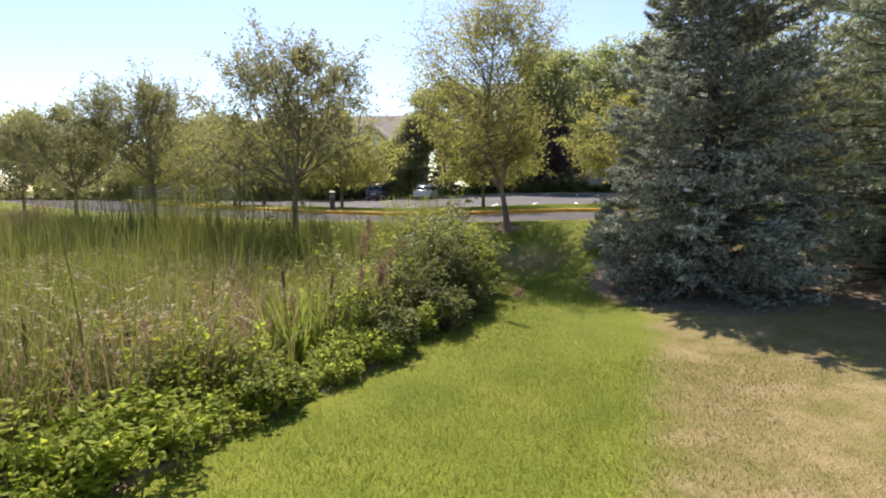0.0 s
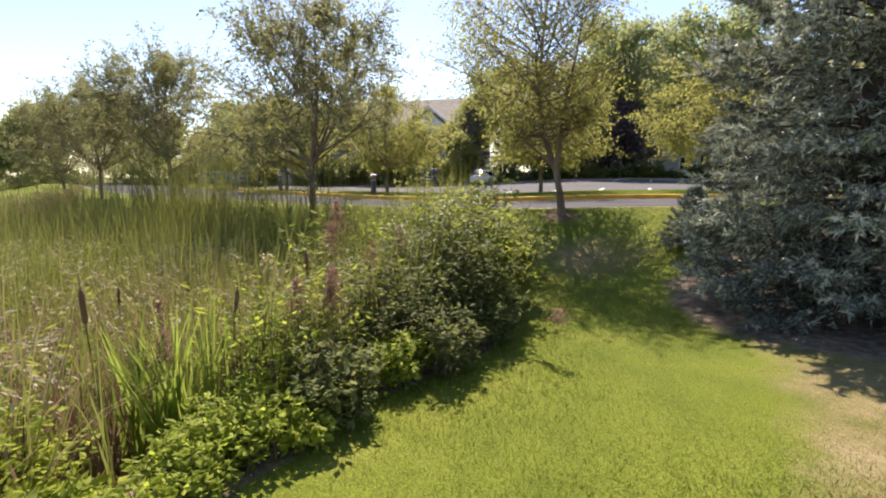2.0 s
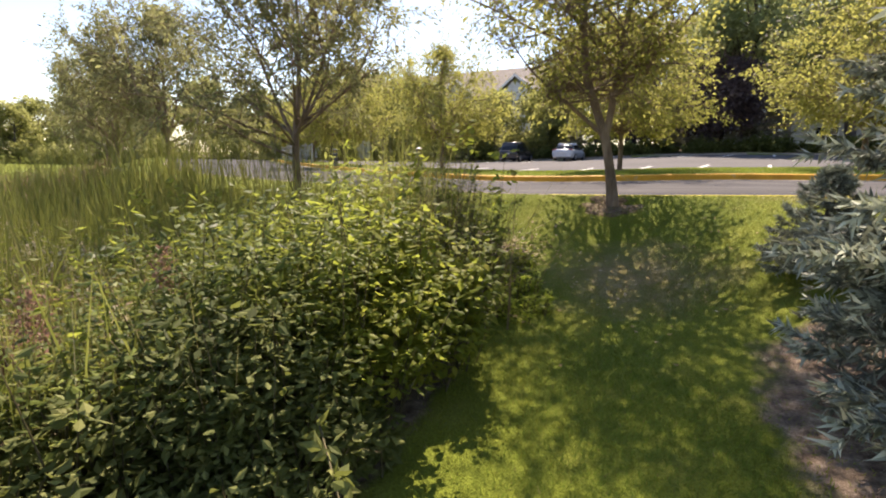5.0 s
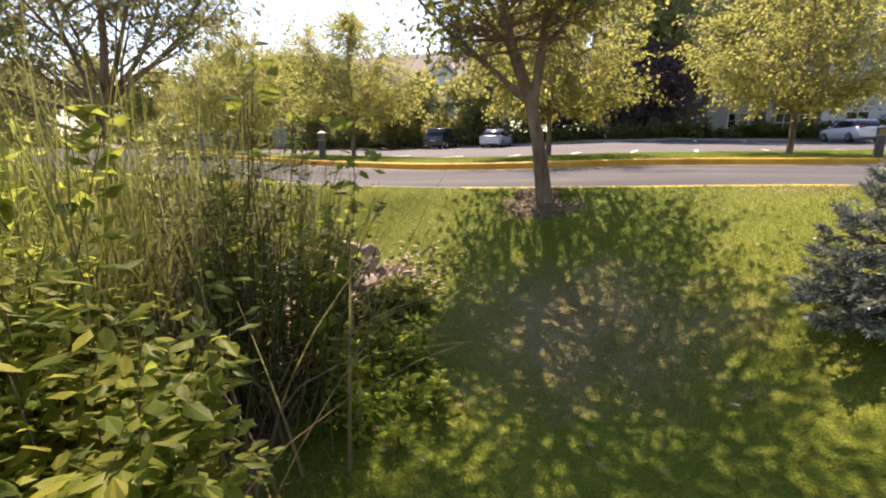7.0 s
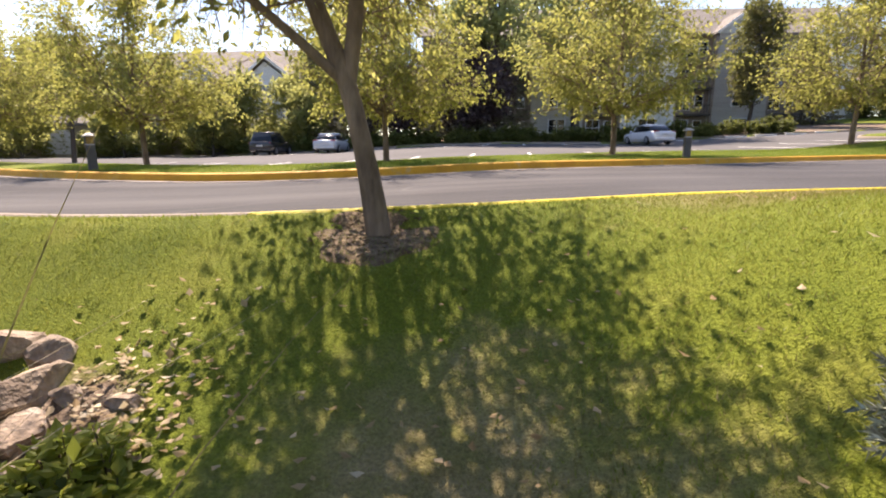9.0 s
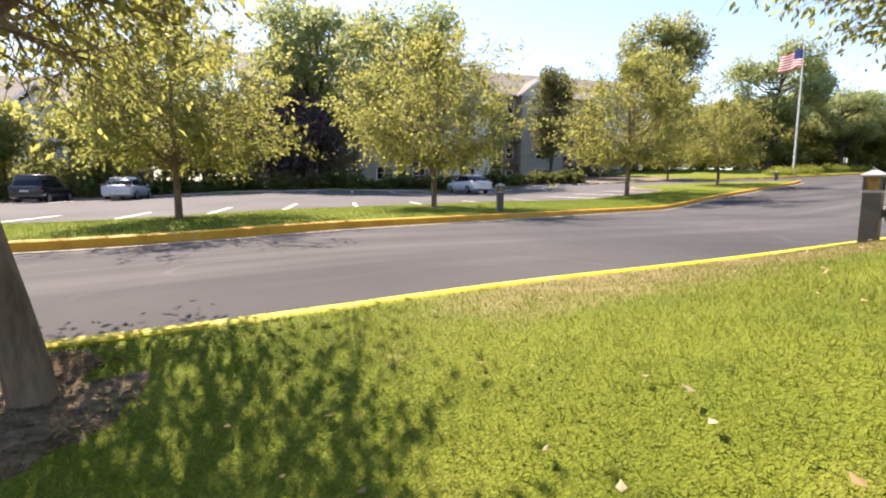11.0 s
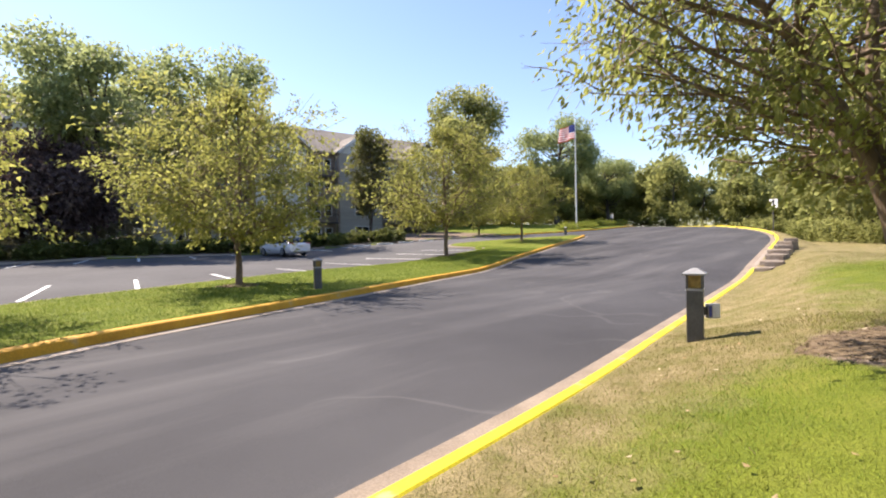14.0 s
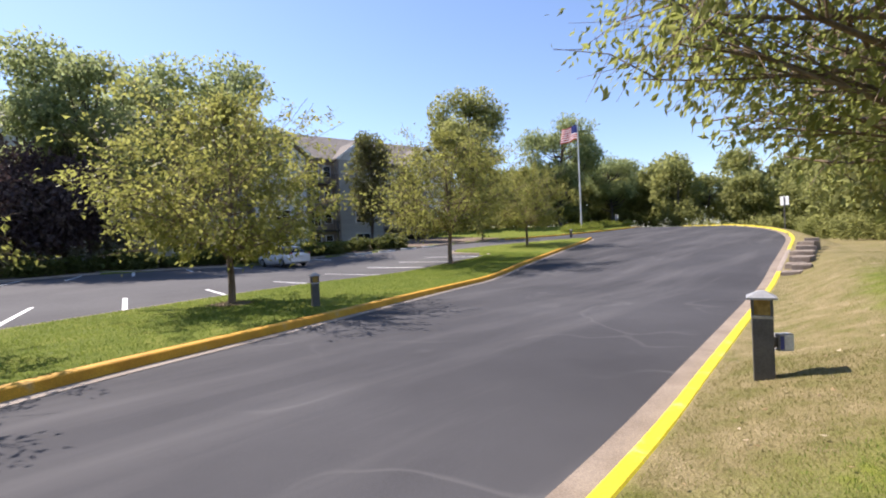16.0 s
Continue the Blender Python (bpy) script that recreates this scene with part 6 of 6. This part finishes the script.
def apartment(name, x, y, z, turn, length, floors, label, bays, wall=None):
    """A long block with gabled bays standing forward of its face, and balconies between them."""
    ob = empty(name, (x, y, z), turn)
    H, D, st = floors * 2.9, 15.0, 2.9
    part("wall", box(-length / 2, length / 2, 0, D, -0.6, H), BROWN_SIDING, ob)
    gable(ob, -length / 2, length / 2, 0, D, H + 0.15, 4.6)
    step_x = length / bays
    for k in range(bays):
        c = -length / 2 + step_x * (k + 0.5)
        w = step_x * 0.29
        mat = wall or (PALE_SIDING if k % 2 == 0 else SIDING)
        part("bay_wall", box(c - w, c + w, -1.3, -0.003, -0.6, H), mat, ob)
        part("gable_wall", prism(c - w, c + w, -1.3, H, w * 0.75, 1.28), PALE_SIDING, ob)
        bm = bmesh.new()
        for sx in (-1, 1):
            v4 = [(c, -1.75, H + w * 0.75 + 0.3), (c + sx * (w + 0.5), -1.75, H - 0.1), (c + sx * (w + 0.5), 2.5, H - 0.1), (c, 6.0, H + w * 0.75 + 0.3)]
            lo = [bm.verts.new(p) for p in v4]
            hi = [bm.verts.new((p[0], p[1], p[2] + 0.2)) for p in v4]
            bm.faces.new(lo)
            bm.faces.new(hi[::-1])
            for q in range(4):
                bm.faces.new((lo[q], lo[(q + 1) % 4], hi[(q + 1) % 4], hi[q]))
        bmesh.ops.recalc_face_normals(bm, faces=bm.faces)
        part("roof", bm, ROOF, ob)
        for sx in (-1, 1):
            tb = box(0, math.hypot(w + 0.5, w * 0.75 + 0.4), -0.06, 0.0, -0.28, 0.0)
            ang = math.degrees(math.atan2(w * 0.75 + 0.4, w + 0.5))
            bmesh.ops.transform(tb, matrix=pose(c + sx * (w + 0.5), -1.76, H + 0.08, 0, (180 + ang) if sx > 0 else -ang, 0), verts=tb.verts)
            part("barge_board", tb, WHITE_TRIM, ob, "white barge board")
        for f in range(floors):
            window(ob, c, f * st + 0.85, 1.9, 1.45, -1.3)
        g = c + step_x / 2
        if k < bays - 1:
            gw = step_x / 2 - w - 0.15
            for f in range(floors):
                window(ob, g - gw * 0.35, f * st + 0.5, 1.5, 1.8, 0.0)
                window(ob, g + gw * 0.55, f * st + 0.85, 0.9, 1.3, 0.0, False)
                if f:
                    bal = part("balcony", box(g - gw, g + gw, -1.25, -0.003, f * st - 0.22, f * st - 0.02), RAIL, ob)
                    part("rail", box(g - gw, g + gw, -1.25, -1.2, f * st + 0.92, f * st + 0.98), RAIL, bal)
                    nb = int(2 * gw / 0.35)
                    for q in range(nb + 1):
                        bx = g - gw + 0.02 + q * (2 * gw - 0.04) / nb
                        part("baluster", box(bx - 0.02, bx + 0.02, -1.245, -1.205, f * st - 0.02, f * st + 0.92), RAIL, bal)
            for sx in (-1, 1):
                part("post", box(g + sx * gw - 0.12, g + sx * gw + 0.12, -1.24, -1.0, -0.6, H - 0.2), BROWN_SIDING, ob)
    return tagged(ob, label, "building")


apartment("apartment_building", 34.0, 67.0, 2.2, -9.5, 52, 4, "four-storey grey sided apartment building with gabled bays and balconies", 5)
apartment("apartment_building", -17.5, 74.0, 0.2, -14, 26, 3, "pale three-storey apartment building behind the parking lot trees", 3, PALE_SIDING)
shed = empty("garage_block", (-24.0, 60.5, 0.9), 12)
part("wall", box(-13, 13, 0, 6, -0.4, 2.6), TAN_WALL, shed)
gable(shed, -13, 13, 0, 6, 2.75, 1.6, 0.4)
for k in range(8):
    part("garage_door", box(-12 + 3 * k, -9.6 + 3 * k, -0.03, -0.003, 0, 2.1), WHITE_TRIM if k % 2 else TAN_WALL, shed)
tagged(shed, "long low tan garage block with a shingled roof", "garage")

# ---------------------------------------------------------------- flagpole, sign, fence, stone blocks
POLE = surface("white_pole_paint", [(0.3, (0.66, 0.66, 0.66)), (0.7, (0.78, 0.78, 0.78))], 2, 40, 0.4)


def sheer(m, amount=0.5):
    """Thin cloth: some of the light passes through it."""
    nt = m.node_tree
    b = nt.nodes["Principled BSDF"]
    tr, ms = nt.nodes.new("ShaderNodeBsdfTranslucent"), nt.nodes.new("ShaderNodeMixShader")
    nt.links.new(b.inputs["Base Color"].links[0].from_socket, tr.inputs["Color"])
    ms.inputs[0].default_value = amount
    nt.links.new(b.outputs[0], ms.inputs[1])
    nt.links.new(tr.outputs[0], ms.inputs[2])
    nt.links.new(ms.outputs[0], nt.nodes["Material Output"].inputs["Surface"])


RED_CLOTH = surface("red_cloth", [(0.3, (0.42, 0.04, 0.05)), (0.7, (0.52, 0.07, 0.07))], 4, 90, 0.9)
WHITE_CLOTH = surface("white_cloth", [(0.3, (0.68, 0.66, 0.66)), (0.7, (0.78, 0.77, 0.77))], 4, 90, 0.9)
BLUE_CLOTH = surface("blue_cloth", [(0.3, (0.03, 0.04, 0.14)), (0.7, (0.05, 0.06, 0.2))], 4, 90, 0.9)
for m_ in (RED_CLOTH, WHITE_CLOTH, BLUE_CLOTH):
    sheer(m_)
FX, FY = 61.4, 42.6
FZ = gz(FX, FY)
pole = empty("flagpole", (FX, FY, FZ))
part("shaft", mesh_of("shaft", *tube([(0, 0, 0), (0, 0, 4), (0, 0, 9), (0, 0, 13.6)], [0.11, 0.1, 0.08, 0.05], 12), POLE, True), None, pole)
part("base_collar", mesh_of("base_collar", *tube([(0, 0, 0), (0, 0, 0.12), (0, 0, 0.2)], [0.22, 0.2, 0.12], 14), POLE, True), None, pole)
bm = bmesh.new()
bmesh.ops.create_uvsphere(bm, u_segments=12, v_segments=8, radius=0.12, matrix=Matrix.Translation((0, 0, 13.7)))
part("finial", bm, POLE, pole)
tagged(pole, "tall white flagpole on the grass beyond the island", "flagpole")
flag = empty("flag", (FX, FY, FZ + 11.3))


def cloth(i0, i1, j0, j1, mat, name, label):
    """A piece of the flag between two columns and two rows of thirteenths."""
    n = i1 - i0 + 1
    u = np.linspace(i0, i1, n) / 24
    rows = []
    for j in (j0, j1):
        t = j / 13
        along_ = 2.5 * u
        rows.append(np.c_[-along_ * 0.8, along_ * 0.5 + 0.12 * np.sin(u * 9 + 1.5 * t) * u * 2, 1.75 * t - 0.75 * u ** 1.4 + 0.08 * np.sin(u * 8)])
    v_ = np.stack(rows, 1).reshape(-1, 3)
    i = np.arange(n - 1) * 2
    part(name, mesh_of(name, v_, np.stack([i, i + 2, i + 3, i + 1], 1), mat, True), None, flag, label)


for j in range(13):
    cloth(10 if j > 5 else 0, 24, j, j + 1, RED_CLOTH if j % 2 == 0 else WHITE_CLOTH, "stripe", "red stripe" if j % 2 == 0 else "white stripe")
cloth(0, 10, 6, 13, BLUE_CLOTH, "canton", "dark blue corner field")
tagged(flag, "red and white striped flag with a blue corner", "flag")

sign = empty("road_sign", (57.4, 21.0, gz(57.4, 21.0)), 60)
part("post", box(-0.04, 0.04, -0.03, 0.03, 0, 3.1, 0.006), DARK_METAL, sign)
part("panel", box(-0.4, 0.4, -0.055, -0.032, 2.35, 3.15, 0.01), WHITE_TRIM, sign, "plain white panel")
tagged(sign, "white road sign on a post beside the bend", "sign")
sign2 = empty("road_sign", (70.5, 42.0, gz(70.5, 42.0)), 60)
part("post", box(-0.04, 0.04, -0.03, 0.03, 0, 1.6, 0.006), DARK_METAL, sign2)
part("panel", box(-0.3, 0.3, -0.055, -0.032, 1.0, 1.6, 0.01), WHITE_TRIM, sign2, "plain white panel")
tagged(sign2, "small white sign on a post in tall grass", "sign")

for k in range(12):
    sx = 25.2 + 0.82 * k
    sy = float(along(NEAR_KERB, sx)) - 0.42 - 0.2 * (k % 2) - 0.03 * k
    w_, h_ = 0.42 + 0.08 * math.sin(k * 2.3), 0.16 + 0.06 * (k % 2)
    ob = empty("stone_step", (sx, sy, gz(sx, sy) - 0.06 + 0.03 * k), 8 * math.sin(k * 1.9))
    bm = box(-w_, w_, -0.3, 0.3, -0.03 * k - 0.1, h_, 0.03)
    for v_ in bm.verts:
        v_.co += noise.noise_vector(v_.co * 3.1 + Vector((k * 2.7, 0, 0))) * 0.06
    part("block", bm, BLOCK, ob)
    tagged(ob, "rough brown grey stone slab stepped up beside the kerb", "stone block", "stone blocks")

fence = empty("fence", (0, 0, 0))
FENCE = surface("weathered_fence", [(0.3, (0.3, 0.29, 0.28)), (0.7, (0.42, 0.41, 0.4))], 2, 40, 0.9)
for k in range(13):
    fx = -37.0 + 1.6 * k
    fy = float(along(ISLAND_KERB, fx)) + 1.6
    fz = gz(fx, fy)
    part("post", box(fx - 0.06, fx + 0.06, fy - 0.06, fy + 0.06, fz - 0.1, fz + 1.35, 0.01), FENCE, fence)
    if k < 12:
        qx = fx + 1.6
        qy = float(along(ISLAND_KERB, qx)) + 1.6
        for h_ in (0.5, 0.85, 1.2):
            part("rail", mesh_of("rail", *tube([(fx, fy, fz + h_), (qx, qy, gz(qx, qy) + h_)], [0.05, 0.05], 6), FENCE), None, fence)
tagged(fence, "weathered grey post and rail fence beyond the road", "fence")

LUSH_GRASS = leafy("lush_grass_blades", [(0.1, (0.065, 0.13, 0.013)), (0.5, (0.115, 0.2, 0.02)), (0.9, (0.2, 0.28, 0.04))], rough=0.5, glow=0.45, patch=0.5)

# ---------------------------------------------------------------- grass blades on the lawn where the camera passes
r = np.random.default_rng(88)
n = 370000
gx_ = r.uniform(-1.6, 11.5, n)
gy_ = r.uniform(1.6, 15.3, n)
gx_, gy_ = np.r_[gx_, r.uniform(11.5, 30, 60000)], np.r_[gy_, r.uniform(8.5, 17.0, 60000)]
n = len(gx_)
ok = (gx_ > shore(gy_) - 0.2) & (gy_ < along(NEAR_KERB, gx_) - 0.11) & (bareness(gx_, gy_) < r.uniform(0.2, 0.9, n))
gx_, gy_ = gx_[ok], gy_[ok]
dry = dryness(gx_, gy_) + r.normal(0, 0.24, len(gx_)) > 0.5
lush = np.sin(1.25 * gx_ + 1.7 * np.sin(0.5 * gy_)) * np.sin(0.8 * gy_ + 1.1 * np.sin(0.9 * gx_ + 1)) + r.normal(0, 0.35, len(gx_)) > 0.35
for name, sel, mat, hh, say in (("grass_blades", ~dry & ~lush, GRASS, 0.038, "short mown green grass on the bank and hollow"), ("lush_grass_blades", ~dry & lush, LUSH_GRASS, 0.045, "patches of deeper green grass in the lawn"),
                                ("dry_grass_blades", dry, DRY_GRASS, 0.034, "short parched straw-coloured grass by the spruces")):
    a, b = gx_[sel], gy_[sel]
    stuff(name, *blades(r, a, b, ground_z(a, b) - 0.005, r.uniform(0.5, 1.2, len(a)) * hh, 0.007, 0.9, 0.6, 1), mat, say, "grass")
ix_, u_ = r.uniform(-8, 34, 85000), r.uniform(0, 1, 85000)
lo_, hi_ = along(ISLAND_KERB, ix_) + 0.24, along(ISLAND_BACK, ix_) - 0.12
iy_ = lo_ + (hi_ - lo_) * u_
stuff("island_grass", *blades(r, ix_, iy_, ground_z(ix_, iy_) - 0.01, r.uniform(0.035, 0.075, len(ix_)), 0.02, 0.9, 0.6, 1), LUSH_GRASS, "fresh green mown grass on the island", "grass")
